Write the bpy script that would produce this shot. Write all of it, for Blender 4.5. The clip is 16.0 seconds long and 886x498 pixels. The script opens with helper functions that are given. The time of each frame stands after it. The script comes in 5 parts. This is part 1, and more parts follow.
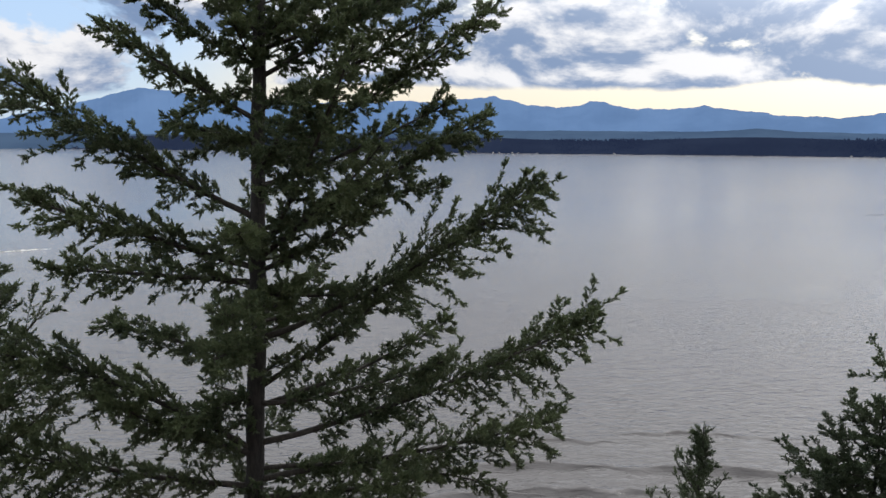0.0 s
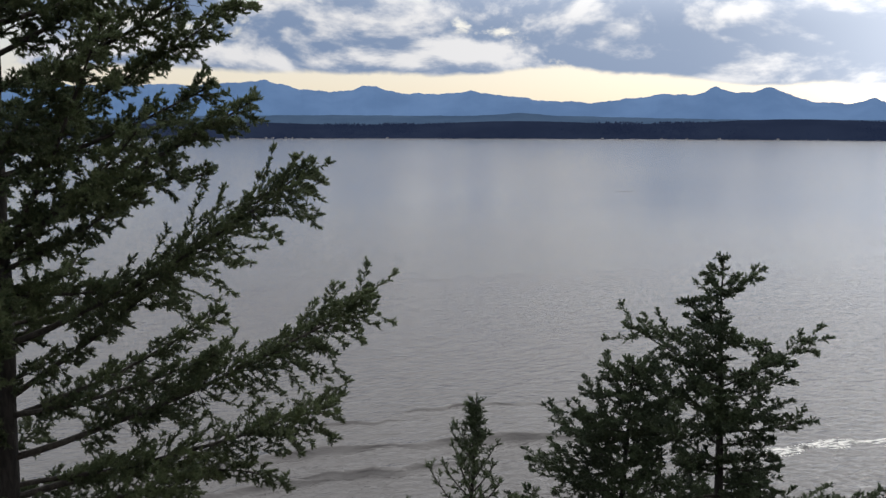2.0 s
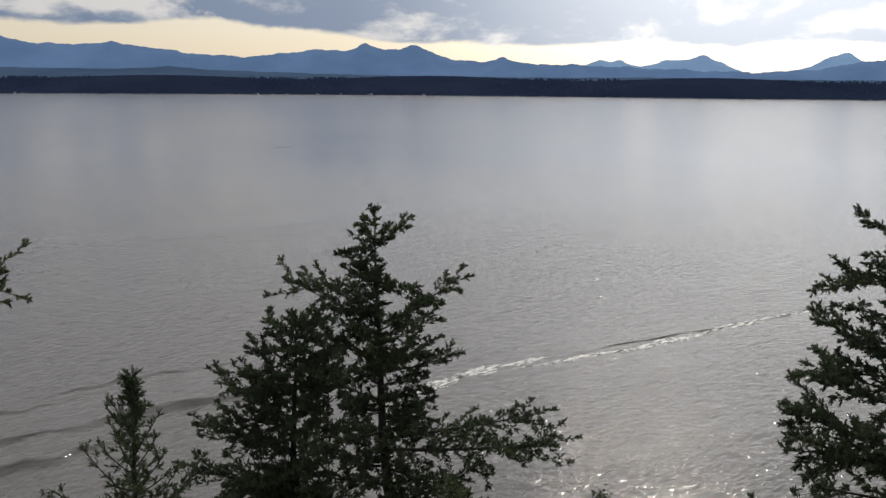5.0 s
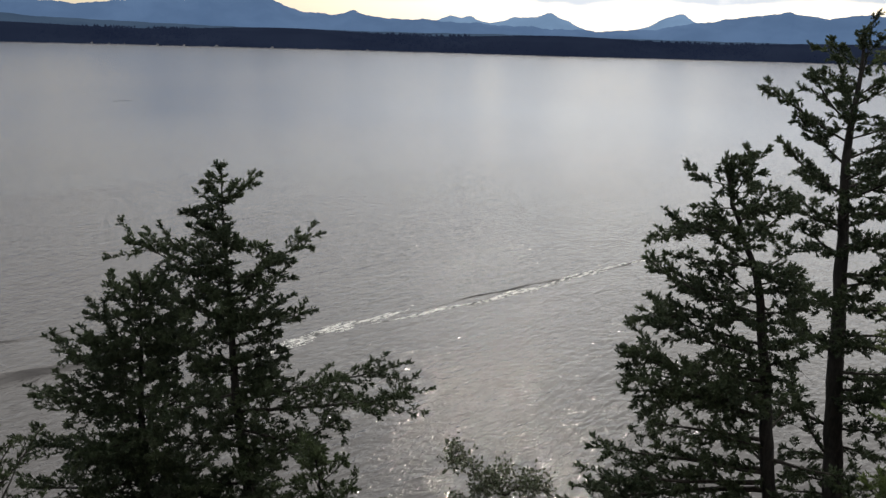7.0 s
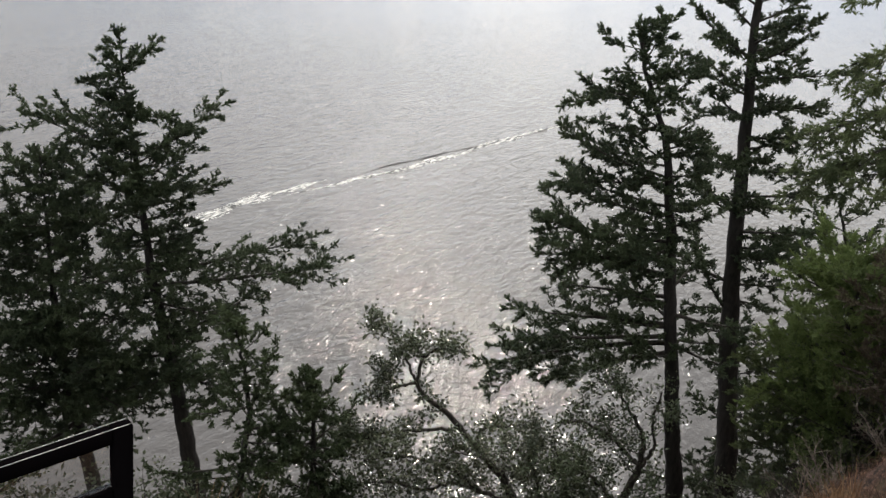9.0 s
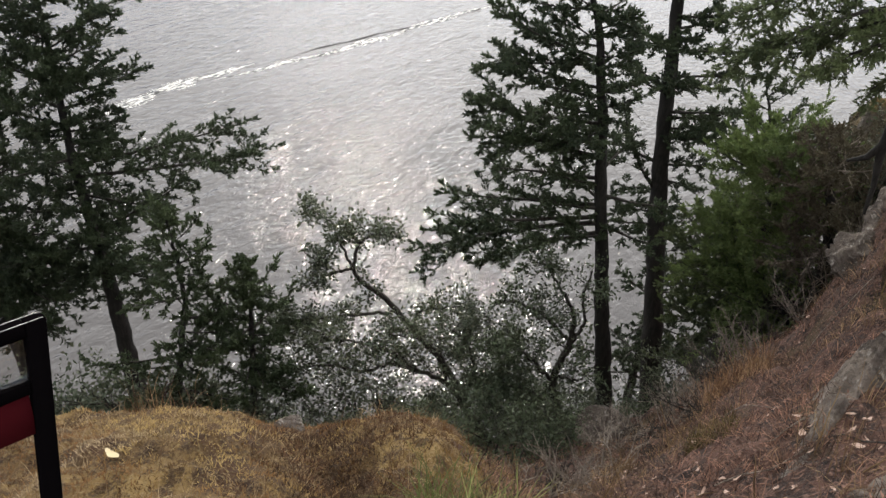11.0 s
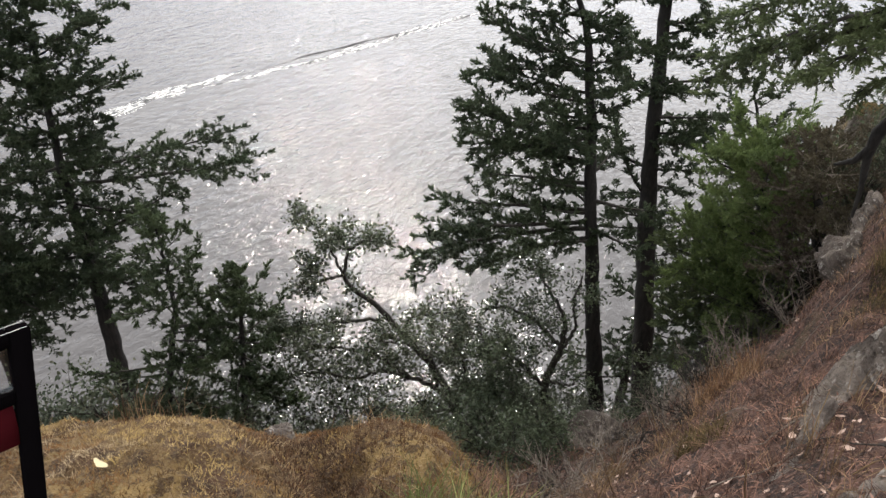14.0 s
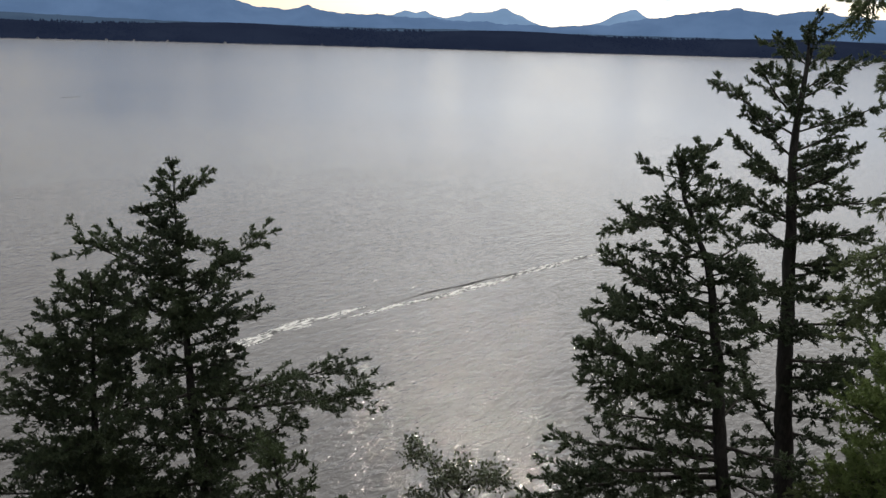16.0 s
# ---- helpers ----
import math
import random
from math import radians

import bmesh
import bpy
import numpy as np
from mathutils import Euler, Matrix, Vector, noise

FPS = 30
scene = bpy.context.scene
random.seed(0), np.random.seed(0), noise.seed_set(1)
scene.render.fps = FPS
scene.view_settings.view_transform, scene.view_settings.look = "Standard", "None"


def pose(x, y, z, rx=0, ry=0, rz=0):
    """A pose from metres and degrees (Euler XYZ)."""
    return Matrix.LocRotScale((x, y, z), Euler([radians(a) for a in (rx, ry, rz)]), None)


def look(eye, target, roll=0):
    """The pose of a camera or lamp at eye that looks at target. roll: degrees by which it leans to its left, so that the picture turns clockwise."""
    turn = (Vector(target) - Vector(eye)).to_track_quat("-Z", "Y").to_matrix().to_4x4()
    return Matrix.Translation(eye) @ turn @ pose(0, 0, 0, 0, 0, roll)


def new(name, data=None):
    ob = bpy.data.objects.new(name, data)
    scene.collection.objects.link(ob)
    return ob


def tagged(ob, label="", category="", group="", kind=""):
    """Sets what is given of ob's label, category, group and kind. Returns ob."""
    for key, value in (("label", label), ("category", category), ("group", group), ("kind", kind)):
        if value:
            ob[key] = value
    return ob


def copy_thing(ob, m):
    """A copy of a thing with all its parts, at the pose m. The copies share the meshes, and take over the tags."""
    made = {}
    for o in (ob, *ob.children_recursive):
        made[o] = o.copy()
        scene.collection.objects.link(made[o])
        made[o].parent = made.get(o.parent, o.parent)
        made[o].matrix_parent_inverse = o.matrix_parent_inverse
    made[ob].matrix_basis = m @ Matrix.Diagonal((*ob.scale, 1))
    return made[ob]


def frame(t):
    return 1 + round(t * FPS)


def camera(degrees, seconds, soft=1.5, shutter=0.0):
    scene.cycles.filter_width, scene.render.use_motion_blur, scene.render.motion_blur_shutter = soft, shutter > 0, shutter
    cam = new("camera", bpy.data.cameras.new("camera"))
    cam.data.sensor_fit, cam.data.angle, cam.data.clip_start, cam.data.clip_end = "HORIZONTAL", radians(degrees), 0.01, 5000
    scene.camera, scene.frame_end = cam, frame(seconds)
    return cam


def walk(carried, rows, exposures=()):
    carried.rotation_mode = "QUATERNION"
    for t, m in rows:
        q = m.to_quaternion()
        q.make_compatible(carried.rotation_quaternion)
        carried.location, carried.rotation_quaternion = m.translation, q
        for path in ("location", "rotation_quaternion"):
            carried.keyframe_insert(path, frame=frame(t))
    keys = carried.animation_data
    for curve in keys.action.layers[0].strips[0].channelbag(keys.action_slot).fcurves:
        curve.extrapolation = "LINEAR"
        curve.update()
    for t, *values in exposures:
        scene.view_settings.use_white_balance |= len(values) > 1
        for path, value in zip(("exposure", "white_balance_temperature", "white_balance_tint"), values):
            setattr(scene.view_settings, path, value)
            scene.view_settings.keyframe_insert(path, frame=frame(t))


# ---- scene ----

# ------------------------------------------------------------------ camera
EYE = 46.0          # height of the viewer's eye over the water
REACH = 0.2456      # the camera swings round the holder at arm's reach

cam = camera(55.51, 16.0, soft=1.45)
# seconds, yaw, pitch, roll in degrees
PATH = [
    (0, 0.00, -7.40, -0.38),
    (0.5, -3.55, -7.30, -0.48),
    (1, -7.40, -7.38, -1.00),
    (1.5, -11.30, -7.91, -0.42),
    (2, -15.14, -8.37, -0.10),
    (2.5, -18.80, -8.84, -0.32),
    (3, -23.65, -9.37, -0.56),
    (3.5, -27.76, -9.96, -0.46),
    (4, -31.60, -10.60, -0.36),
    (6.5, -45.47, -12.71, -1.25),
    (7, -47.81, -14.02, -1.62),
    (7.5, -49.67, -15.80, -2.05),
    (8, -51.25, -17.84, -2.28),
    (8.5, -52.50, -20.10, -2.29),
    (9, -53.41, -22.76, -2.35),
    (9.5, -54.20, -25.64, -2.65),
    (10, -55.07, -27.96, -2.82),
    (12.5, -61.51, -32.46, -3.89),
    (13, -62.05, -33.00, -4.01),
    (13.5, -61.31, -32.73, -3.88),
    (14, -58.61, -29.89, -3.18),
    (14.5, -56.22, -25.39, -2.77),
    (15, -54.26, -20.08, -2.26),
    (15.5, -52.38, -16.52, -1.98),
    (16, -50.78, -14.25, -1.64),
]
EXPOSURES = [(0.0, 0.45, 6400, 9), (1.5, 0.30, 6440, 9), (3.5, -0.10, 6600, 9), (7.0, -0.17, 6750, 8), (8.0, 0.08, 6700, 9), (9.5, 0.55, 6750, 8), (12.5, 0.84, 6550, 10), (13.5, 0.99, 6570, 10), (15.0, 0.44, 6550, 9), (16.0, -0.07, 6700, 8)]


def standing(yaw, pitch, roll):
    return pose(-math.sin(radians(yaw)) * REACH, math.cos(radians(yaw)) * REACH, EYE, 90 + pitch, roll, yaw)


walk(cam, [(t, standing(a, b, c)) for t, a, b, c in PATH], EXPOSURES)

# ------------------------------------------------------------------ light
SUN_AZ, SUN_EL = 59.0, 37.5     # degrees clockwise from +y, and up

sun = bpy.data.lights.new("sun", "SUN")
sun.energy, sun.angle, sun.color = 0.75, radians(2.5), (1.0, 0.93, 0.82)
sun_ob = new("sun", sun)
sd = Vector((math.sin(radians(SUN_AZ)) * math.cos(radians(SUN_EL)), math.cos(radians(SUN_AZ)) * math.cos(radians(SUN_EL)), math.sin(radians(SUN_EL))))
sun_ob.matrix_world = look(sd * 300 + Vector((0, 0, EYE)), (0, 0, EYE))


class Graph:
    """Short hand for a node tree."""

    def __init__(self, tree):
        self.tree = tree
        tree.nodes.clear()

    def add(self, kind, props=None, **sockets):
        n = self.tree.nodes.new("ShaderNode" + kind)
        p = props or {}
        if "operation" in p:
            n.operation = p["operation"]
        if "use_clamp" in p:
            n.use_clamp = p["use_clamp"]
        if "data_type" in p:
            n.data_type = p["data_type"]
        if "blend_type" in p:
            n.blend_type = p["blend_type"]
        if "interpolation_type" in p:
            n.interpolation_type = p["interpolation_type"]
        if "sky_type" in p:
            n.sky_type, n.sun_disc = p["sky_type"], p["sun_disc"]
            n.sun_elevation, n.sun_rotation = p["sun_elevation"], p["sun_rotation"]
            n.altitude, n.air_density, n.dust_density, n.ozone_density = p["altitude"], p["air_density"], p["dust_density"], p["ozone_density"]
        for k, v in sockets.items():
            key = k.replace("_", " ") if not k[-1].isdigit() else int(k[1:])
            self.put(n.inputs[key], v)
        return n

    def put(self, socket, v):
        if isinstance(v, bpy.types.NodeSocket):
            self.tree.links.new(v, socket)
        elif isinstance(v, bpy.types.Node):
            self.tree.links.new(v.outputs[0], socket)
        else:
            if hasattr(socket.default_value, "__len__") and len(socket.default_value) == 4 and len(v) == 3:
                v = (*v, 1.0)
            socket.default_value = v

    def math(self, op, a, b=0.0, clamp=False):
        return self.add("Math", {"operation": op, "use_clamp": clamp}, i0=a, i1=b)

    def mix(self, fac, a, b):
        n = self.add("Mix", {"data_type": "RGBA"})
        self.put(n.inputs[0], fac), self.put(n.inputs[6], a), self.put(n.inputs[7], b)
        return n.outputs[2]

    def ramp(self, v, lo, hi, a=0.0, b=1.0):
        return self.add("MapRange", {"interpolation_type": "SMOOTHSTEP"}, i0=v, i1=lo, i2=hi, i3=a, i4=b).outputs[0]

    def noise(self, vec, scale, detail=4.0, rough=0.55, warp=0.0):
        return self.add("TexNoise", None, Vector=vec, Scale=scale, Detail=detail, Roughness=rough, Distortion=warp).outputs[0]

    def coords(self, kind="Object", scale=(1, 1, 1)):
        c = self.add("TexCoord").outputs[kind]
        return c if scale == (1, 1, 1) else self.add("Mapping", None, Vector=c, Scale=scale).outputs[0]


world = bpy.data.worlds.new("cloudy_sky")
scene.world = world
world.use_nodes = True
g = Graph(world.node_tree)
sky = g.add("TexSky", {"sky_type": "NISHITA", "sun_disc": False, "sun_elevation": radians(SUN_EL), "sun_rotation": radians(SUN_AZ),
                       "altitude": 50.0, "air_density": 1.0, "dust_density": 2.0, "ozone_density": 1.5})
way = g.add("SeparateXYZ", None, i0=g.coords("Generated"))
up = g.math("MAXIMUM", way.outputs[2], 0.0)
gen = g.coords("Generated")


def cloud_noise(lift, scale=(6.0, 6.0, 12.0), detail=10.0):
    at = g.add("VectorMath", {"operation": "MULTIPLY_ADD"}, i0=gen, i1=scale, i2=(3.1, 8.4, 5.2 + lift)).outputs[0]
    return g.noise(at, 1.0, detail, 0.57, 0.25)


here, above = cloud_noise(0.0), cloud_noise(0.24)
broad = g.noise(gen, 2.1, 2.0)
# the bank's flat base lies lower towards the right-hand shore, and it thins out to the left
edge = g.math("ADD", up, g.math("MULTIPLY", g.math("SUBTRACT", here, 0.5), 0.045))
clear_low = g.ramp(g.math("ADD", edge, g.math("SUBTRACT", g.ramp(way.outputs[0], 0.35, 0.7, 0.0, 0.021), g.ramp(way.outputs[0], -0.36, -0.12, -0.012, 0.0))), 0.060, 0.067)
thick = g.math("ADD", here, g.math("MULTIPLY", g.math("SUBTRACT", broad, 0.5), 0.38))
thick = g.math("ADD", thick, g.math("ADD", g.ramp(way.outputs[0], -0.35, 0.0, -0.03, 0.105), g.ramp(way.outputs[0], 0.35, 0.6, 0.0, 0.10)))
cover = g.math("MULTIPLY", g.ramp(thick, 0.44, 0.505), clear_low)
lit = g.math("ADD", g.math("MULTIPLY", g.math("SUBTRACT", here, above), 7.5), g.math("MULTIPLY", g.math("SUBTRACT", 0.58, thick), 1.5))
cloud = g.mix(g.ramp(lit, -0.25, 0.85), (1.6, 2.25, 3.55), (6.7, 6.6, 6.7))
veil = g.ramp(up, 0.155, 0.235)
cloud = g.mix(veil, cloud, g.mix(g.ramp(way.outputs[0], -0.35, 0.25), (9.6, 9.5, 9.6), (7.5, 7.3, 7.4)))
cover = g.math("MAXIMUM", cover, veil)
blue_from = g.ramp(way.outputs[0], -0.36, 0.0, 0.12, 0.42)
haze = g.mix(g.ramp(up, 0.02, blue_from), g.mix(g.ramp(way.outputs[0], -0.40, -0.12), (5.6, 7.0, 8.6), (9.2, 7.9, 6.3)), (4.6, 6.2, 8.8))
clear = g.mix(0.6, sky, haze)
# the veil of cloud glares below the sun, and is thicker higher up
aim = g.add("VectorMath", {"operation": "DOT_PRODUCT"}, i0=g.coords("Generated"), i1=tuple(sd)).outputs["Value"]
near_sun = g.math("MAXIMUM", aim, 0.0)
glare = g.math("ADD", g.math("MULTIPLY", g.math("POWER", near_sun, 4.5), 22.0), g.math("MULTIPLY", g.math("POWER", near_sun, 50.0), 3.0))
dome = g.add("Mix", {"data_type": "RGBA", "blend_type": "ADD"})
g.put(dome.inputs[0], 1.0), g.put(dome.inputs[6], g.mix(cover, clear, cloud)), g.put(dome.inputs[7], g.mix(1.0, (0, 0, 0), g.math("MULTIPLY", g.math("MULTIPLY", glare, g.ramp(up, 0.10, 0.22, g.ramp(way.outputs[0], 0.5, 0.85, 0.22, 0.8), 1.0)), g.ramp(up, 0.22, 0.42, 1.0, 0.28))))
g.add("OutputWorld", None, Surface=g.add("Background", None, Color=dome.outputs[2], Strength=0.1))

# ------------------------------------------------------------------ materials


def material(name):
    m = bpy.data.materials.new(name)
    m.use_nodes = True
    return m, Graph(m.node_tree)


def finish(g, shader, disp=None):
    out = g.add("OutputMaterial", None, Surface=shader)
    if disp is not None:
        g.put(out.inputs["Displacement"], disp)


def principled(g, color, rough=0.8, bump=None, **more):
    n = g.add("BsdfPrincipled", None, Base_Color=color, Roughness=rough, **more)
    if bump is not None:
        g.put(n.inputs["Normal"], bump)
    return n


def bump_of(g, height, strength, distance):
    return g.add("Bump", None, Height=height, Strength=strength, Distance=distance).outputs[0]


def leaf_material(name, dark, light, tip, through_light, rough=0.55):
    m, g = material(name)
    v = g.coords("Object")
    n1 = g.noise(v, 1.1, 3.0)
    isl = g.add("NewGeometry").outputs["Random Per Island"]
    c = g.mix(g.ramp(n1, 0.38, 0.62), dark, light)
    c = g.mix(g.math("MULTIPLY", g.math("POWER", isl, 3.0), 0.6), c, tip)
    p = principled(g, c, rough, Specular_IOR_Level=0.35)
    t = g.add("BsdfTranslucent", None, Color=g.mix(0.5, c, light))
    finish(g, g.add("MixShader", None, i0=through_light, i1=p, i2=t))
    return m


M_FIR = leaf_material("fir_needles", (0.040, 0.062, 0.033), (0.100, 0.134, 0.064), (0.17, 0.175, 0.095), 0.40)
M_SAPLING = leaf_material("sapling_needles", (0.030, 0.048, 0.024), (0.062, 0.088, 0.040), (0.10, 0.12, 0.06), 0.30)
M_FIR_DARK = leaf_material("shore_fir_needles", (0.024, 0.040, 0.024), (0.056, 0.082, 0.042), (0.105, 0.118, 0.06), 0.28)
M_FIR_BRIGHT = leaf_material("young_fir_needles", (0.075, 0.115, 0.042), (0.180, 0.245, 0.084), (0.25, 0.30, 0.12), 0.5)
M_FIR_HANG = leaf_material("hanging_needles", (0.050, 0.074, 0.036), (0.120, 0.155, 0.066), (0.18, 0.20, 0.10), 0.45)
M_DRYNEEDLE = leaf_material("dry_needles", (0.060, 0.048, 0.034), (0.125, 0.108, 0.070), (0.17, 0.16, 0.09), 0.3)
M_MADRONE = leaf_material("broad_leaves", (0.040, 0.056, 0.036), (0.088, 0.110, 0.066), (0.15, 0.14, 0.09), 0.25, 0.5)
M_SHRUB = leaf_material("shrub_leaves", (0.042, 0.064, 0.036), (0.092, 0.120, 0.066), (0.15, 0.16, 0.10), 0.28, 0.5)


def bark_material(name, dark, light):
    m, g = material(name)
    v = g.coords("Object", (1, 1, 0.25))
    n = g.noise(v, 26.0, 6.0, 0.65, 0.6)
    n2 = g.noise(g.coords("Object"), 2.2, 3.0)
    c = g.mix(g.ramp(n, 0.38, 0.62), dark, light)
    c = g.mix(g.ramp(n2, 0.55, 0.75, 0.0, 0.3), c, (0.030, 0.031, 0.026))
    finish(g, principled(g, c, 0.92, bump_of(g, n, 0.9, 0.02)))
    return m


M_BARK = bark_material("fir_bark", (0.008, 0.0075, 0.007), (0.024, 0.0215, 0.0195))
M_TWIG = bark_material("twig_bark", (0.016, 0.014, 0.012), (0.042, 0.037, 0.031))
M_DEADTWIG = bark_material("dead_twig", (0.14, 0.115, 0.095), (0.30, 0.26, 0.22))

# water
M_WATER, g = material("sea_water")
v = g.coords("Object")
swell = g.noise(g.add("Mapping", None, Vector=v, Scale=(0.13, 0.36, 1.0), Rotation=(0, 0, radians(-24))).outputs[0], 1.0, 2.0, 0.5, 0.2)
chop = g.noise(g.add("Mapping", None, Vector=v, Scale=(0.52, 0.98, 1.0), Rotation=(0, 0, radians(-20))).outputs[0], 1.0, 3.0, 0.6, 0.35)
patch = g.noise(g.add("Mapping", None, Vector=v, Scale=(0.0022, 0.009, 1.0), Rotation=(0, 0, radians(8))).outputs[0], 1.0, 3.0, 0.5, 0.4)
far_off = g.add("VectorMath", {"operation": "LENGTH"}, i0=v).outputs["Value"]
calm = g.math("MULTIPLY", g.ramp(far_off, 60.0, 600.0, 1.0, 0.15), g.ramp(patch, 0.30, 0.70, 0.72, 1.12))
height = g.math("ADD", g.math("MULTIPLY", swell, 0.34), g.math("MULTIPLY", chop, 0.30))
wave = g.add("Bump", None, Height=g.math("MULTIPLY", height, calm), Strength=0.95, Distance=1.0).outputs[0]
tone = g.mix(g.ramp(patch, 0.35, 0.65), (0.075, 0.073, 0.075), (0.098, 0.094, 0.095))
finish(g, principled(g, tone, g.ramp(far_off, 60.0, 900.0, 0.07, 0.17), wave, IOR=1.333, Specular_IOR_Level=0.6))

M_FOAM, g = material("wake_water")
v = g.coords("Object")
n = g.noise(g.add("Mapping", None, Vector=v, Scale=(0.5, 1.6, 1.0)).outputs[0], 1.0, 6.0, 0.7)
chop = g.noise(g.add("Mapping", None, Vector=v, Scale=(0.6, 1.6, 1.0)).outputs[0], 1.0, 4.0, 0.6)
foam = g.ramp(n, 0.43, 0.56)
finish(g, principled(g, g.mix(foam, (0.085, 0.09, 0.09), (0.78, 0.78, 0.76)), g.ramp(foam, 0.0, 1.0, 0.08, 0.7),
                     g.add("Bump", None, Height=chop, Strength=0.9, Distance=0.6).outputs[0], IOR=1.333))

# distance: backdrop ridges, paled by the air between; this haze is added as emission


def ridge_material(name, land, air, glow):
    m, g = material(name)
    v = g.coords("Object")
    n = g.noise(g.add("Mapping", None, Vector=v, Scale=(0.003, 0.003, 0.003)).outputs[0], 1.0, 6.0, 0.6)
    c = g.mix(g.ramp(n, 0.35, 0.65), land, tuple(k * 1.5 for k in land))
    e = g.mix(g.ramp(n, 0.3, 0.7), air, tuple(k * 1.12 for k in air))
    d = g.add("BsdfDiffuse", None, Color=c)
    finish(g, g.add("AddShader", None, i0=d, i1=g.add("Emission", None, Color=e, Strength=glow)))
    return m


# second colour: glowing haze, stronger the farther off the land lies
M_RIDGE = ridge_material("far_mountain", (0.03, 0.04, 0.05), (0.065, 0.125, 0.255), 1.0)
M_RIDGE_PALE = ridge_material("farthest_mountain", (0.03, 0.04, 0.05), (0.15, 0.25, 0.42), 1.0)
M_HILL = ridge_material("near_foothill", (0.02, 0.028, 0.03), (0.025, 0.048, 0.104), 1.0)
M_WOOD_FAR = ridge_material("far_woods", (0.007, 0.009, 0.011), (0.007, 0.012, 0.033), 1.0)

# ground
M_GROUND, g = material("hillside_soil")
v = g.coords("Object")
n1, n2, n3 = g.noise(v, 1.9, 5.0, 0.6), g.noise(v, 12.0, 6.0, 0.68), g.noise(v, 60.0, 3.0, 0.6)
c = g.mix(g.ramp(n2, 0.40, 0.62), (0.015, 0.008, 0.0065), (0.110, 0.054, 0.039))
c = g.mix(g.ramp(n1, 0.54, 0.64), c, (0.070, 0.050, 0.026))
c = g.mix(g.ramp(n1, 0.36, 0.48, 0.45, 0.0), c, (0.17, 0.092, 0.068))
c = g.mix(g.ramp(n3, 0.52, 0.66, 0.0, 0.7), c, (0.27, 0.16, 0.12))
finish(g, principled(g, c, 0.95, bump_of(g, g.math("ADD", n2, g.math("MULTIPLY", n3, 0.6)), 1.0, 0.06)))

M_MOSS, g = material("dry_moss")
v = g.coords("Object")
n1, n2, n3 = g.noise(v, 3.0, 5.0, 0.6), g.noise(v, 18.0, 6.0, 0.7), g.noise(v, 110.0, 3.0, 0.6)
c = g.mix(g.ramp(n1, 0.40, 0.60), (0.085, 0.042, 0.018), (0.32, 0.215, 0.080))
c = g.mix(g.ramp(n2, 0.48, 0.60, 0.0, 0.9), c, (0.045, 0.022, 0.009))
c = g.mix(g.ramp(n3, 0.5, 0.7, 0.0, 0.5), c, (0.38, 0.29, 0.15))
finish(g, principled(g, c, 0.97, bump_of(g, g.math("ADD", n2, g.math("MULTIPLY", n3, 0.6)), 1.0, 0.05)))


def blade_material(name, a, b, through_light=0.25, patch=None):
    m, g = material(name)
    isl = g.add("NewGeometry").outputs["Random Per Island"]
    n = g.noise(g.coords("Object"), 5.5, 4.0)
    if patch:
        b = g.mix(g.ramp(g.noise(g.coords("Object"), 1.6, 3.0, 0.6), 0.46, 0.60), b, patch)
    c = g.mix(g.math("POWER", isl, 1.7), a, b)
    c = g.mix(g.ramp(n, 0.44, 0.58, 0.0, 0.85), c, a)
    p = principled(g, c, 0.75, Specular_IOR_Level=0.25)
    finish(g, g.add("MixShader", None, i0=through_light, i1=p, i2=g.add("BsdfTranslucent", None, Color=c)))
    return m


M_STRAW = blade_material("dry_grass", (0.11, 0.066, 0.032), (0.46, 0.335, 0.19))
M_GOLD = blade_material("golden_dry_grass", (0.12, 0.062, 0.032), (0.50, 0.325, 0.185))
M_OLIVE = blade_material("olive_dry_grass", (0.050, 0.038, 0.014), (0.25, 0.19, 0.080))
M_STRAWRED = blade_material("rusty_dry_grass", (0.026, 0.013, 0.010), (0.44, 0.245, 0.170), patch=(0.44, 0.30, 0.165))
M_LITTER = blade_material("leaf_litter", (0.030, 0.015, 0.012), (0.37, 0.215, 0.160), 0.1)
M_MOSSBLADE, g = material("golden_moss")
isl = g.add("NewGeometry").outputs["Random Per Island"]
v = g.coords("Object")
c = g.mix(g.ramp(g.noise(v, 1.7, 4.0, 0.6), 0.44, 0.54), (0.28, 0.150, 0.060), (0.58, 0.420, 0.175))
c = g.mix(g.ramp(g.noise(v, 4.4, 3.0, 0.6), 0.52, 0.60, 0.0, 0.8), c, (0.62, 0.50, 0.32))
c = g.mix(g.ramp(g.noise(v, 6.0, 5.0, 0.65), 0.50, 0.57, 0.0, 0.85), c, (0.065, 0.030, 0.012))
c = g.mix(g.math("MULTIPLY", isl, 0.55), c, (0.070, 0.038, 0.018))
finish(g, g.add("MixShader", None, i0=0.2, i1=principled(g, c, 0.85, Specular_IOR_Level=0.2), i2=g.add("BsdfTranslucent", None, Color=c)))
M_HUMPMOSS, g = material("olive_moss")
isl = g.add("NewGeometry").outputs["Random Per Island"]
v = g.coords("Object")
c = g.mix(g.ramp(g.noise(v, 2.6, 4.0, 0.6), 0.42, 0.58), (0.115, 0.058, 0.024), (0.235, 0.150, 0.052))
c = g.mix(g.ramp(g.noise(v, 6.5, 5.0, 0.65), 0.52, 0.60, 0.0, 0.85), c, (0.055, 0.026, 0.012))
c = g.mix(g.math("MULTIPLY", isl, 0.5), c, (0.08, 0.042, 0.02))
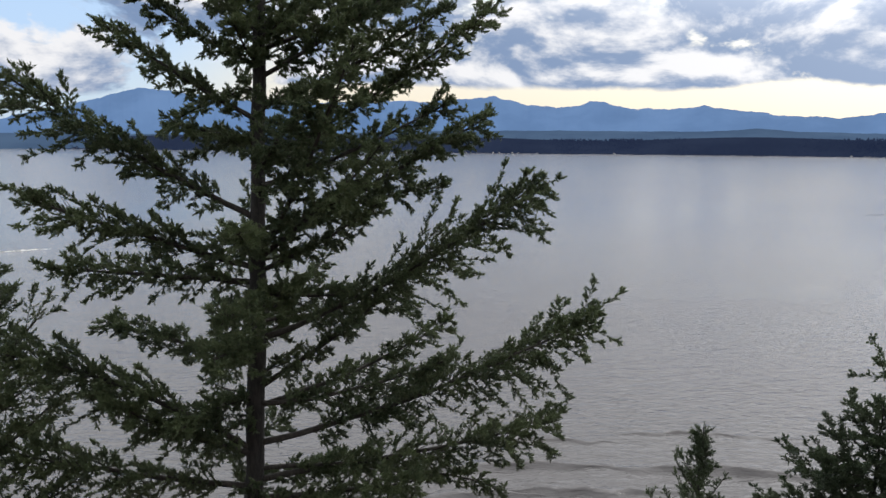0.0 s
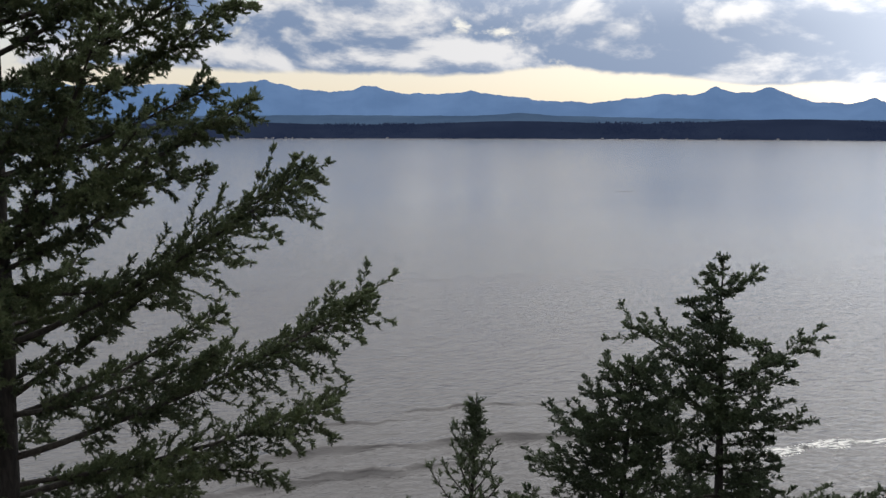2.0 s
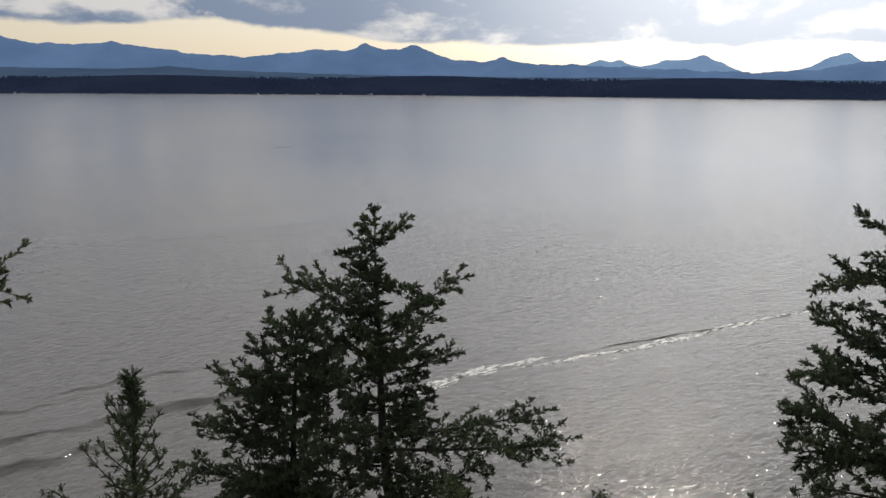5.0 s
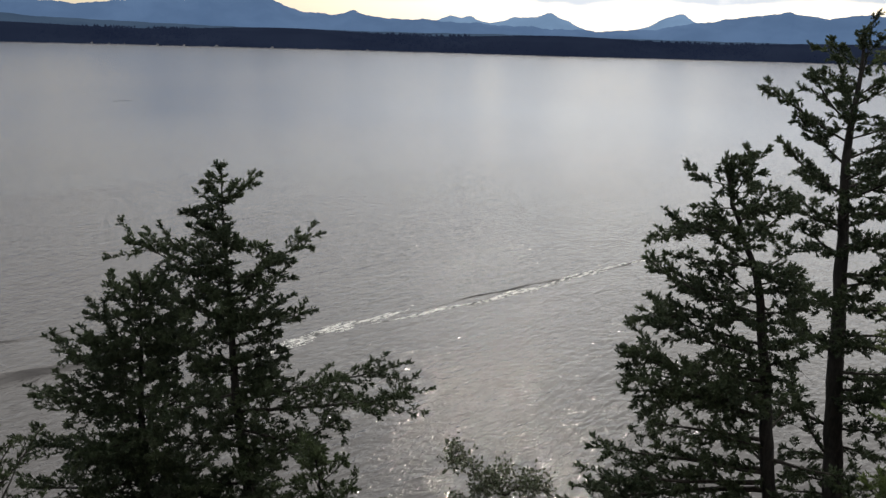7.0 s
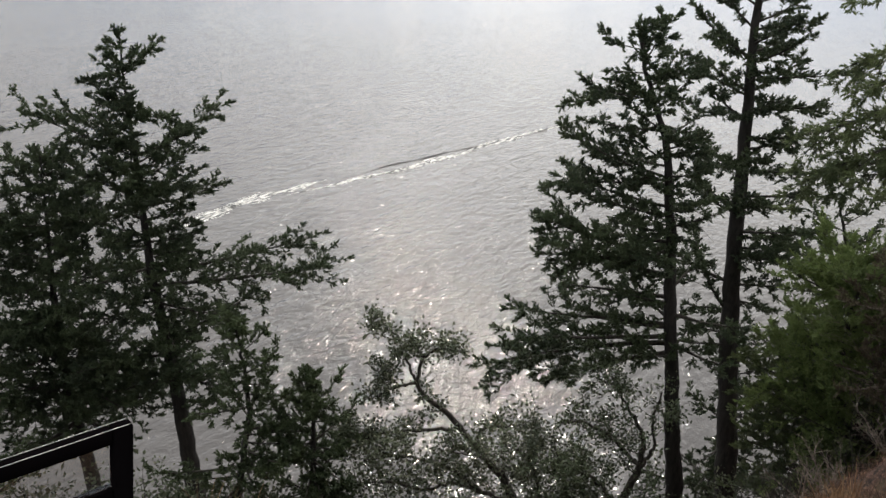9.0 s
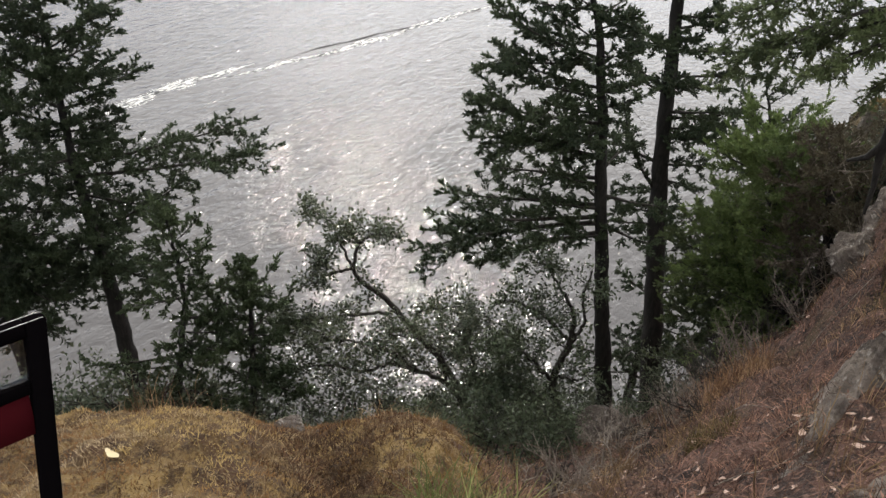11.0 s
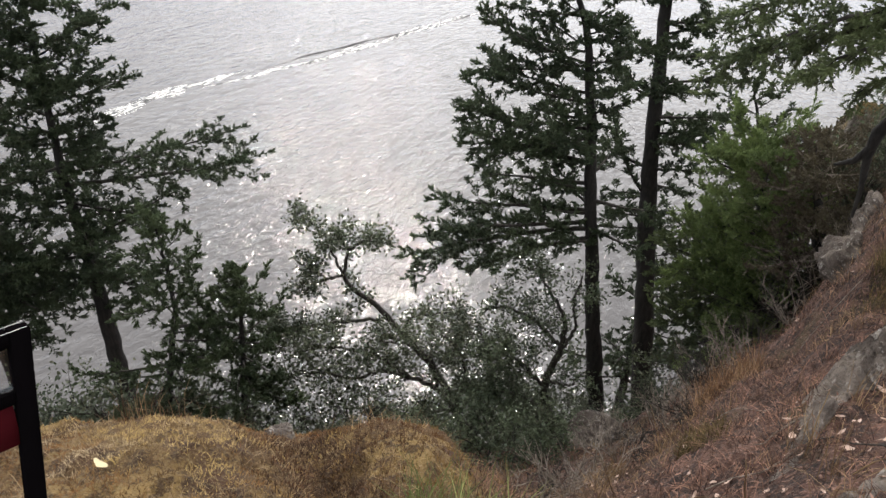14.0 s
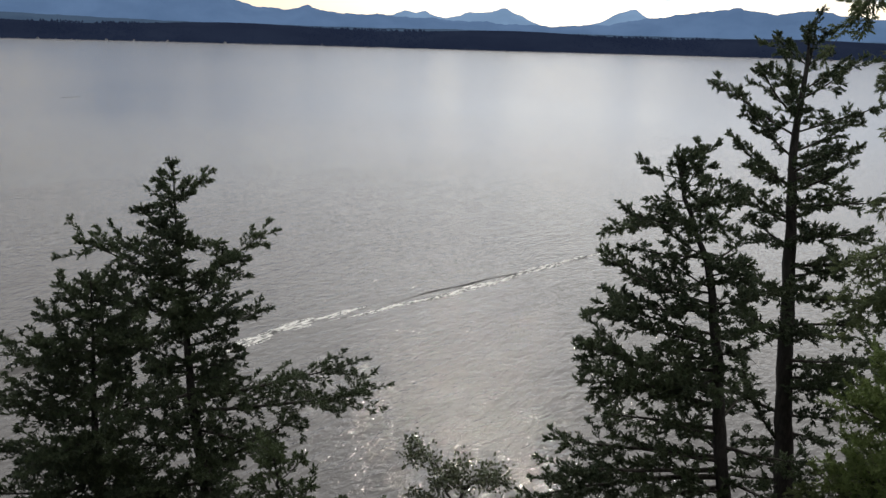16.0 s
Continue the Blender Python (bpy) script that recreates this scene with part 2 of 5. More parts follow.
finish(g, g.add("MixShader", None, i0=0.2, i1=principled(g, c, 0.85, Specular_IOR_Level=0.2), i2=g.add("BsdfTranslucent", None, Color=c)))
M_DARKMOSS = blade_material("dead_moss", (0.035, 0.018, 0.009), (0.22, 0.115, 0.055))
M_GREENGRASS = blade_material("green_grass", (0.085, 0.105, 0.032), (0.40, 0.42, 0.16))
M_DEADLEAF = blade_material("fallen_leaf", (0.40, 0.28, 0.22), (0.68, 0.54, 0.47), 0.1)
M_PALELEAF = blade_material("pale_fallen_leaf", (0.66, 0.56, 0.36), (0.72, 0.62, 0.40), 0.1)

M_ROCK, g = material("lichen_rock")
v = g.coords("Object")
n1, n2, n3 = g.noise(v, 3.2, 6.0, 0.62, 0.5), g.noise(v, 16.0, 6.0, 0.68), g.noise(v, 60.0, 4.0, 0.6)
c = g.mix(g.ramp(n1, 0.40, 0.60), (0.055, 0.043, 0.036), (0.175, 0.146, 0.124))
c = g.mix(g.ramp(n2, 0.55, 0.64, 0.0, 0.8), c, (0.36, 0.335, 0.305))
c = g.mix(g.ramp(n3, 0.56, 0.66, 0.0, 0.7), c, (0.085, 0.075, 0.065))
finish(g, principled(g, c, 0.93, bump_of(g, g.math("ADD", n2, g.math("MULTIPLY", n3, 0.4)), 0.9, 0.05)))

M_MOSSROCK, g = material("mossy_rock")
v = g.coords("Object")
n1, n2 = g.noise(v, 2.0, 5.0, 0.6), g.noise(v, 18.0, 6.0, 0.68)
c = g.mix(g.ramp(n2, 0.35, 0.65), (0.07, 0.06, 0.05), (0.17, 0.15, 0.125))
c = g.mix(g.ramp(n1, 0.42, 0.58), c, (0.15, 0.105, 0.035))
finish(g, principled(g, c, 0.95, bump_of(g, n2, 0.9, 0.06)))


def plain(name, color, rough, metal=0.0, grain=30.0, amount=0.15, gloss=0.5):
    m, g = material(name)
    n = g.noise(g.coords("Object"), grain, 5.0, 0.6)
    c = g.mix(g.ramp(n, 0.3, 0.7), color, tuple(k * (1 - amount) for k in color))
    finish(g, principled(g, c, rough, bump_of(g, n, 0.1, 0.002), Metallic=metal, Specular_IOR_Level=gloss))
    return m


M_BLACK = plain("black_coated_metal", (0.0035, 0.003, 0.0035), 0.85, gloss=0.0)
# bright metal that stands in for highlights on the board's top rail
M_EDGE_HIGHLIGHT = plain("rail_edge_highlight", (0.5, 0.5, 0.49), 0.4, 0.8)
M_RED = plain("dark_red_panel", (0.055, 0.005, 0.008), 0.8, gloss=0.05)
M_GREY = plain("pale_grey_panel", (0.24, 0.23, 0.225), 0.7)
M_GLASS, g = material("clear_pane")
finish(g, g.add("MixShader", None, i0=0.06, i1=g.add("BsdfTransparent", None, Color=(0.93, 0.93, 0.93)), i2=g.add("BsdfGlossy", None, Color=(1, 1, 1), Roughness=0.03)))
M_HOUSE = plain("pale_house_wall", (0.40, 0.40, 0.40), 0.8, grain=0.5)
M_ROOF = plain("grey_house_roof", (0.14, 0.14, 0.16), 0.8, grain=0.5)
M_LOG = plain("wet_log", (0.06, 0.05, 0.045), 0.7, grain=0.8)

# ------------------------------------------------------------------ mesh helpers


def mesh_of(name, verts, faces):
    """A mesh from arrays; faces is a list of index arrays, each of rows of one length."""
    verts = np.asarray(verts, np.float32)
    faces = [np.asarray(f, np.int32) for f in (faces if isinstance(faces, list) else [faces]) if len(f)]
    me = bpy.data.meshes.new(name)
    me.vertices.add(len(verts))
    me.vertices.foreach_set("co", verts.ravel())
    totals = np.concatenate([np.full(len(f), f.shape[1], np.int32) for f in faces])
    loops = np.concatenate([f.ravel() for f in faces])
    me.loops.add(len(loops))
    me.loops.foreach_set("vertex_index", loops)
    me.polygons.add(len(totals))
    me.polygons.foreach_set("loop_start", np.r_[0, np.cumsum(totals)[:-1]].astype(np.int32))
    me.update(calc_edges=True)
    return me


def thing(name, verts, faces, mat, parent=None, smooth=True, label="", category="", group="", kind=""):
    me = mesh_of(name, verts, faces)
    me.materials.append(mat)
    if smooth:
        me.polygons.foreach_set("use_smooth", np.ones(len(me.polygons), bool))
    ob = new(name, me)
    ob.parent = parent
    return tagged(ob, label, category, group, kind)


def bm_arrays(bm):
    bm.verts.index_update()
    v = np.array([p.co[:] for p in bm.verts])
    by = {}
    for f in bm.faces:
        by.setdefault(len(f.verts), []).append([p.index for p in f.verts])
    bm.free()
    return v, [np.array(k) for k in by.values()]


def empty(name, at, label, category, group=""):
    ob = new(name)
    ob.empty_display_size = 0.2
    ob.location = at
    return tagged(ob, label, category, group)


def unit(a):
    a = np.asarray(a, float)
    return a / np.maximum(np.linalg.norm(a, axis=-1, keepdims=True), 1e-9)


def tube(points, radii, sides):
    """A tapered tube along a line of points: vertices, quads."""
    p = np.asarray(points, float)
    d = unit(np.gradient(p, axis=0))
    ref = np.array([0, 0, 1.0]) if abs(d[:, 2]).mean() < 0.8 else np.array([1.0, 0, 0])
    a = unit(np.cross(d, ref))
    b = np.cross(d, a)
    th = np.linspace(0, 2 * np.pi, sides, endpoint=False)
    ring = a[:, None] * np.cos(th)[None, :, None] + b[:, None] * np.sin(th)[None, :, None]
    v = p[:, None] + ring * np.asarray(radii)[:, None, None]
    n = len(p)
    i = np.arange((n - 1) * sides).reshape(n - 1, sides)
    j = np.roll(i, -1, axis=1)
    return v.reshape(-1, 3), np.stack([i, j, j + sides, i + sides], -1).reshape(-1, 4)


def joined(pieces):
    vs, fs, o = [], {}, 0
    for v, f in pieces:
        vs.append(v)
        fs.setdefault(f.shape[1], []).append(f + o)
        o += len(v)
    return np.concatenate(vs), [np.concatenate(k) for k in fs.values()]


def compass(deg):
    """Horizontal unit vector, degrees clockwise from +y."""
    return np.array([math.sin(radians(deg)), math.cos(radians(deg)), 0.0])


# ------------------------------------------------------------------ the hillside
STATIONS = np.array([0.0, 1.6, 2.6, 5.0, 9.0, 16.0, 46.0, 62.0])
# azimuth: height under the eye at 1.6, 2.6, 5, 9, 16 and 46 m from the viewer
FALL = {
    -110: (-1.5, -1.6, -2.0, -3.2, -7.0, -40.0),
    -45: (-1.45, -1.9, -4.4, -8.4, -15.8, -46.5),
    0: (-1.45, -1.9, -4.7, -8.7, -15.8, -46.5),
    30: (-1.45, -1.89, -4.6, -8.0, -13.6, -46.5),
    38: (-1.46, -2.0, -4.7, -8.2, -14.0, -46.5),
    46: (-1.48, -2.10, -4.8, -8.5, -15.0, -46.5),
    60: (-1.50, -2.15, -4.75, -8.2, -15.0, -46.5),
    65: (-1.53, -2.35, -4.9, -8.2, -15.0, -46.5),
    70: (-1.56, -2.52, -4.85, -8.0, -14.7, -46.5),
    76: (-1.53, -2.38, -4.36, -7.5, -14.2, -46.5),
    85: (-1.50, -2.05, -3.18, -5.5, -11.0, -46.0),
    90: (-1.47, -1.82, -2.52, -2.92, -5.2, -44.0),
    100: (-1.42, -1.62, -2.03, -2.28, -2.9, -38.0),
    150: (-1.45, -1.4, -1.3, -1.0, 0.0, 6.0),
    205: (-1.45, -1.4, -1.3, -1.0, 0.0, 6.0),
}
AZS = sorted(FALL)
FALL_Z = np.array([[-1.45, *FALL[a], FALL[a][-1] - 5.0 if FALL[a][-1] < 0 else 9.0] for a in AZS])
# soft mossy humps: azimuth, range, height, spread
HUMPS = [(31, 2.35, 0.03, 0.35), (41, 2.25, 0.06, 0.26), (56, 2.38, 0.11, 0.2), (60, 2.05, 0.08, 0.18), (49, 2.55, -0.09, 0.13), (50.5, 2.25, -0.13, 0.11), (51.5, 2.0, -0.14, 0.10), (53, 1.75, -0.12, 0.10), (43, 1.95, 0.06, 0.18), (34, 1.9, 0.05, 0.16), (28, 2.1, -0.05, 0.12)]


def ground_z(x, y, fine=True):
    """Height of the hillside (arrays)."""
    x, y = np.asarray(x, float), np.asarray(y, float)
    r, az = np.hypot(x, y), np.degrees(np.arctan2(x, y))
    az = np.where(az < -110, az + 360, az)
    cols = np.stack([np.interp(r, STATIONS, row) for row in FALL_Z])
    k = np.array(AZS + [250.0])
    cols = np.concatenate([cols, cols[:1]])
    i = np.clip(np.searchsorted(k, az, side="right") - 1, 0, len(k) - 2)
    f = np.clip((az - k[i]) / (k[i + 1] - k[i]), 0, 1)
    f = f * f * (3 - 2 * f) * 0.5 + f * 0.5
    take = lambda n: np.take_along_axis(cols, n[None], 0)[0]
    z = take(i) * (1 - f) + take(i + 1) * f
    for a, rr, h, s in HUMPS:
        p = compass(a) * rr
        z = z + h * np.exp(-((x - p[0]) ** 2 + (y - p[1]) ** 2) / (2 * s * s))
    if fine:
        near = np.exp(-((r - 2.2) / 1.6) ** 4)
        z = z + 0.019 * near * (np.sin(x * 17 + 2 * np.sin(y * 9)) * np.sin(y * 15 + 1.5 * np.sin(x * 11)) + 0.6 * np.sin(x * 33 + y * 21) * np.sin(y * 37 - x * 18))
        rough = np.clip((r - 2.5) / 3, 0, 1) * np.clip((14 - r) / 4, 0, 1)
        z = z + 0.065 * rough * (np.sin(x * 5.3 + 1.7 * np.sin(y * 4.1)) * np.sin(y * 6.1 + x) + 0.5 * np.sin(x * 13 + 2 * np.sin(y * 10)) * np.sin(y * 14))
        amp = np.clip(r / 40, 0.02, 0.6)
        z = z + amp * (np.sin(x * 2.1 + y * 1.3) * 0.5 + np.sin(x * 4.7 - y * 3.9 + 1.0) * 0.3 + np.sin(y * 7.3 + x * 6.1) * 0.2)
    return z + EYE


def build_ground():
    az = np.radians(np.concatenate([np.arange(-110, 10, 2.0), np.arange(10, 112, 0.4), np.arange(112, 250, 3.0)]))
    r = np.concatenate([[0.02], np.arange(0.4, 1.2, 0.1), np.arange(1.2, 3.4, 0.04), np.geomspace(3.4, 62, 110)])
    A, Rr = np.meshgrid(az, r, indexing="ij")
    x, y = np.sin(A) * Rr, np.cos(A) * Rr
    z = ground_z(x, y)
    nz = np.random.default_rng(4)
    z = z + nz.normal(0, 1, z.shape) * np.clip(0.0022 * Rr, 0.002, 0.012)
    na, nr = A.shape
    i = np.arange(na * nr).reshape(na, nr)
    j = np.roll(i, -1, axis=0)
    f = np.stack([i[:, :-1], i[:, 1:], j[:, 1:], j[:, :-1]], -1).reshape(-1, 4)
    v = np.stack([x, y, z], -1).reshape(-1, 3)
    ob = thing("ground", v, f, M_GROUND, label="steep bluff of dry soil and needle litter", category="ground", kind="structure")
    ob.data.materials.append(M_MOSS)
    c = v[f].mean(1)
    rr, aa = np.hypot(c[:, 0], c[:, 1]), np.degrees(np.arctan2(c[:, 0], c[:, 1]))
    edge = 66 + 3 * np.sin(rr * 5) + 2 * np.sin(rr * 13)
    ob.data.polygons.foreach_set("material_index", ((aa > -118 + 9 * np.sin(rr * 4)) & (aa < edge) & (rr < 3.3 + 0.35 * np.sin(aa * 0.13) + 0.2 * np.sin(aa * 0.41) + 0.1 * np.sin(aa * 1.3))).astype(np.int32))


build_ground()

# ------------------------------------------------------------------ the sea
bm = bmesh.new()
ring = [bm.verts.new((4900 * math.sin(a), 4900 * math.cos(a), 0)) for a in np.linspace(0, 2 * math.pi, 96, endpoint=False)]
bm.faces.new(ring[::-1])
v, f = bm_arrays(bm)
thing("water", v, f, M_WATER, smooth=False, label="calm grey sea with small ripples under cloud", category="water", kind="structure")


def ripple_ridge(name, start, end, width, height, mat, label, category, seed, bend=0.0, ragged=1.0):
    """A low long wave crest lying on the water."""
    rng = np.random.default_rng(seed)
    s, e = np.array([*start, 0.0]), np.array([*end, 0.0])
    n, m = 260, 9
    t = np.linspace(0, 1, n)
    d = unit(e - s)
    side = np.array([-d[1], d[0], 0])
    ph = rng.uniform(0, 6, 4)
    drift = bend * np.sin(t * np.pi) + 0.5 * np.sin(t * 9 + ph[0]) + 0.3 * np.sin(t * 31 + ph[1])
    wid = width * (0.7 + 0.3 * np.sin(t * 23 + ph[2]) + 0.25 * ragged * rng.normal(0, 1, n).clip(-1, 1)) * np.maximum(np.sin(np.pi * t), 0.0) ** 0.8 + 0.02
    u = np.linspace(-1, 1, m)
    p = s + (e - s) * t[:, None]
    v = p[:, None] + side * (drift[:, None] + u[None] * wid[:, None])[..., None]
    v[..., 2] = 0.012 + height * np.cos(u * np.pi / 2)[None] ** 2 * (0.7 + 0.3 * ragged * np.sin(t * 47 + ph[3]) + 0.25 * np.sin(t * 7 + ph[3]))[:, None] * (np.maximum(np.sin(np.pi * t), 0.0) ** 0.9)[:, None]
    v[:, [0, -1], 2] = 0.006
    i = np.arange(n * m).reshape(n, m)
    f = np.stack([i[:-1, :-1], i[1:, :-1], i[1:, 1:], i[:-1, 1:]], -1).reshape(-1, 4)
    return thing(name, v.reshape(-1, 3), f, mat, label=label, category=category)


def sea_point(az, el):
    r = EYE / math.tan(radians(-el))
    return compass(az)[:2] * r


ripple_ridge("boat_wake", sea_point(33.6, -21.4), sea_point(45.8, -18.1), 1.8, 0.16, M_FOAM, "white foaming crest of a boat wake on grey sea", "wake", 1, 0.6)
ripple_ridge("boat_wake", sea_point(43.3, -19.25), sea_point(63.2, -13.5), 1.25, 0.2, M_FOAM, "long foaming crest of a boat wake on grey sea", "wake", 2, -0.8)
ripple_ridge("boat_wake", sea_point(46.5, -18.15), sea_point(65.0, -12.9), 0.4, 0.22, M_WATER, "smooth dark crest following a boat wake", "wake", 4, -0.8, 0.9)
ripple_ridge("boat_wake", sea_point(-29.5, -6.9), sea_point(-25.0, -6.85), 1.8, 0.3, M_FOAM, "distant white boat wake on grey sea", "wake", 3)
for a0, a1, e0, e1, w, h in ((-8, 12, -22.0, -21.4, 2.6, 1.0), (9, 27, -21.5, -20.4, 2.4, 0.95), (-8, 8, -23.8, -23.5, 2.2, 0.8), (4, 19, -23.4, -22.5, 2.2, 0.85), (12, 24, -19.2, -18.4, 1.6, 0.4), (2, 14, -20.2, -19.7, 1.2, 0.3)):
    ripple_ridge("swell", sea_point(a0, e0), sea_point(a1, e1), w, h, M_WATER, "long smooth swell rolling along the shore", "swell", int(a0 + 40), 0.9, 0.0)

# a drifting log far out
q = sea_point(27.4, -4.35)
v, f = tube([(q[0] - 8 + k, q[1] + 0.12 * k, 0.04) for k in range(0, 16, 3)], [0.05, 0.09, 0.11, 0.11, 0.09, 0.04], 8)
thing("drift_log", v, f, M_LOG, label="dark wet log drifting on the sea", category="log")

# ------------------------------------------------------------------ far shore


def ridge(name, peaks, saddles, dist, mat, label, seed, rough=0.05):
    """A mountain ridge on the far side: peaks of azimuth, elevation, half-width in degrees over a line of saddles."""
    rng = np.random.default_rng(seed)
    az = np.arange(-62, 112, 0.1)
    low = np.interp(az, *zip(*saddles))
    low = np.convolve(np.pad(low, 8, mode="edge"), np.ones(17) / 17, "valid")
    el = low.copy()
    for a, h, w in peaks:
        d = np.abs(az - a) / w
        el = el + np.maximum(h - np.interp(a, az, low), 0) * np.exp(-d ** 1.6) * (1 + 0.05 * np.sin(az * 5 + a))
    for k in range(7):
        el = el + rough * 0.66 ** k * np.sin(az * 1.9 * 1.9 ** k + rng.uniform(0, 6)) * 0.5
    rows = []
    top = np.tan(np.radians(el)) * dist + EYE
    for fall, out in ((0.0, -420), (0.3, -330), (0.55, -230), (0.8, -110), (1.0, 0), (0.4, 100), (0.0, 130)):
        h = top * fall * (1 + (0.04 * np.sin(az * 1.1 + fall * 9) + 0.03 * np.sin(az * 2.7 + fall * 4)) * (0 < fall < 1)) - (4 if fall == 0 else 0)
        rr = dist + out
        rows.append(np.stack([np.sin(np.radians(az)) * rr, np.cos(np.radians(az)) * rr, h], -1))
    v = np.stack(rows)
    m, n = v.shape[:2]
    i = np.arange(m * n).reshape(m, n)
    f = np.stack([i[:-1, :-1], i[:-1, 1:], i[1:, 1:], i[1:, :-1]], -1).reshape(-1, 4)
    return thing(name, v.reshape(-1, 3), f, mat, label=label, category="mountain", kind="structure")


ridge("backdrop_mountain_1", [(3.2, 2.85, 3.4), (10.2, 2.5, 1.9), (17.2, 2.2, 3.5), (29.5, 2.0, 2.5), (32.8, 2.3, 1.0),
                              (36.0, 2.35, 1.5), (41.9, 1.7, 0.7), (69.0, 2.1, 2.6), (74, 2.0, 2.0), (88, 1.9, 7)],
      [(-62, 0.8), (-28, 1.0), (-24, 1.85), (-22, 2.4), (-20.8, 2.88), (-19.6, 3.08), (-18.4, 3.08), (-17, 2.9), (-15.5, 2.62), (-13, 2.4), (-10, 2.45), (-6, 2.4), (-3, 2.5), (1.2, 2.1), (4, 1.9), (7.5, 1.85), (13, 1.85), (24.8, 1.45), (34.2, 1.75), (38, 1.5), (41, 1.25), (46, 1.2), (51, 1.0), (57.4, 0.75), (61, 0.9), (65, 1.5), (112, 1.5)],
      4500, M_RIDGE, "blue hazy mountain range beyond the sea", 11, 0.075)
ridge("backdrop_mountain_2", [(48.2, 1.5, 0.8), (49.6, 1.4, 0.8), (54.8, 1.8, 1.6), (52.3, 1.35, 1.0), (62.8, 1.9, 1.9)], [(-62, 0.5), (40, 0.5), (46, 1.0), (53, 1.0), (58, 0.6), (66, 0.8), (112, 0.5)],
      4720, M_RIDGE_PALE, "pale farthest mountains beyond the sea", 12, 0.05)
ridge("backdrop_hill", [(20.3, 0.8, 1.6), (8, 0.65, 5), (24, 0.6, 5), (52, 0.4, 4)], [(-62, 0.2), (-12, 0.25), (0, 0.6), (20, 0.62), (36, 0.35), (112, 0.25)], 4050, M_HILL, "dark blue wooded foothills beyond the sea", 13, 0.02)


def shore_range(az):
    """How far off the opposite shore lies."""
    return 2950 + 900 * np.clip((4 - az) / 34, 0, 1) ** 1.3 + 1000 * np.clip((az - 55) / 40, 0, 1) ** 1.2


def low(az):
    """The wooded land lies lower towards the left."""
    return np.interp(az, [-60, -20, 6, 34, 110], [0.80, 0.84, 0.80, 1.0, 1.0])


def build_shore():
    az = np.arange(-60, 111, 0.25)
    sr = shore_range(az) + 12 * np.sin(az * 2.7) + 7 * np.sin(az * 8.1)
    rows = []
    for back, h in ((-6, -2.0), (4, 1.2), (30, 4.0), (160, 38.0), (420, 62.0), (600, 58.0), (640, -3.0)):
        z = h * (1 + 0.12 * np.sin(az * 0.35 + 1)) * low(az) if h > 3 else np.full(len(az), h)
        rows.append(np.stack([np.sin(np.radians(az)) * (sr + back), np.cos(np.radians(az)) * (sr + back), z], -1))
    v = np.stack(rows)
    m, n = v.shape[:2]
    i = np.arange(m * n).reshape(m, n)
    f = np.stack([i[:-1, :-1], i[:-1, 1:], i[1:, 1:], i[1:, :-1]], -1).reshape(-1, 4)
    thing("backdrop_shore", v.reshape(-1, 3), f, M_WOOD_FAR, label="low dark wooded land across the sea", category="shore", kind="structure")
    rng = np.random.default_rng(21)
    n = 12000
    a = rng.uniform(-58, 108, n)
    back = rng.uniform(8, 430, n)
    rr = shore_range(a) + 12 * np.sin(a * 2.7) + 7 * np.sin(a * 8.1) + back
    z0 = np.interp(back, [0, 30, 160, 420], [0.5, 4.0, 37.0, 60.0]) * low(a) - 2
    h = rng.uniform(6, 11, n) * (0.85 + 0.2 * np.sin(a * 1.7))
    w = rng.uniform(3.5, 7.0, n)
    c = np.stack([np.sin(np.radians(a)) * rr, np.cos(np.radians(a)) * rr, z0], -1)
    th = np.linspace(0, 2 * np.pi, 5, endpoint=False)
    base = c[:, None] + np.stack([np.cos(th), np.sin(th), 0 * th], -1)[None] * w[:, None, None]
    tip = c + np.stack([0 * h, 0 * h, h], -1)
    v = np.concatenate([base, tip[:, None]], 1)
    k = np.arange(n)[:, None, None] * 6
    f = np.stack([np.arange(5), (np.arange(5) + 1) % 5, np.full(5, 5)], -1)[None] + k
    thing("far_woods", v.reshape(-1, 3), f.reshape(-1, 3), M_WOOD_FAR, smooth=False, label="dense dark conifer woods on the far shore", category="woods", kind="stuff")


build_shore()


def house(az, size, turn):
    sr = float(shore_range(az) + 12 * np.sin(az * 2.7) + 7 * np.sin(az * 8.1)) + 1
    p = compass(az) * sr
    ob = empty("house", (p[0], p[1], 1.0), "small pale house on the distant shore", "house", "houses on the far shore")
    ob.rotation_euler = (0, 0, radians(-az + turn))
    w, d, h = size, size * 0.6, size * 0.35
    bm = bmesh.new()
    bmesh.ops.create_cube(bm, size=1, matrix=Matrix.Translation((0, 0, h / 2)) @ Matrix.Diagonal((w, d, h, 1)))
    thing("wall", *bm_arrays(bm), M_HOUSE, ob, False)
    v = [(-w * .54, -d * .6, h), (w * .54, -d * .6, h), (w * .54, d * .6, h), (-w * .54, d * .6, h), (-w * .54, 0, h * 1.75), (w * .54, 0, h * 1.75)]
    thing("roof", v, [np.array([(0, 1, 5, 4), (2, 3, 4, 5), (3, 2, 1, 0)]), np.array([(1, 2, 5), (3, 0, 4)])], M_ROOF, ob, False)


hr = random.Random(5)
for az in (1.5, 3.2, 4.0, 4.6, 5.1, 6.3, 11.5, 25.9, 26.7, 27.5, 29.4, 31.0, 33.3, 36.5, 39.6, 43.0):
    house(az + hr.uniform(-0.2, 0.2), hr.uniform(3.5, 7), hr.uniform(-30, 30))

# ------------------------------------------------------------------ conifers


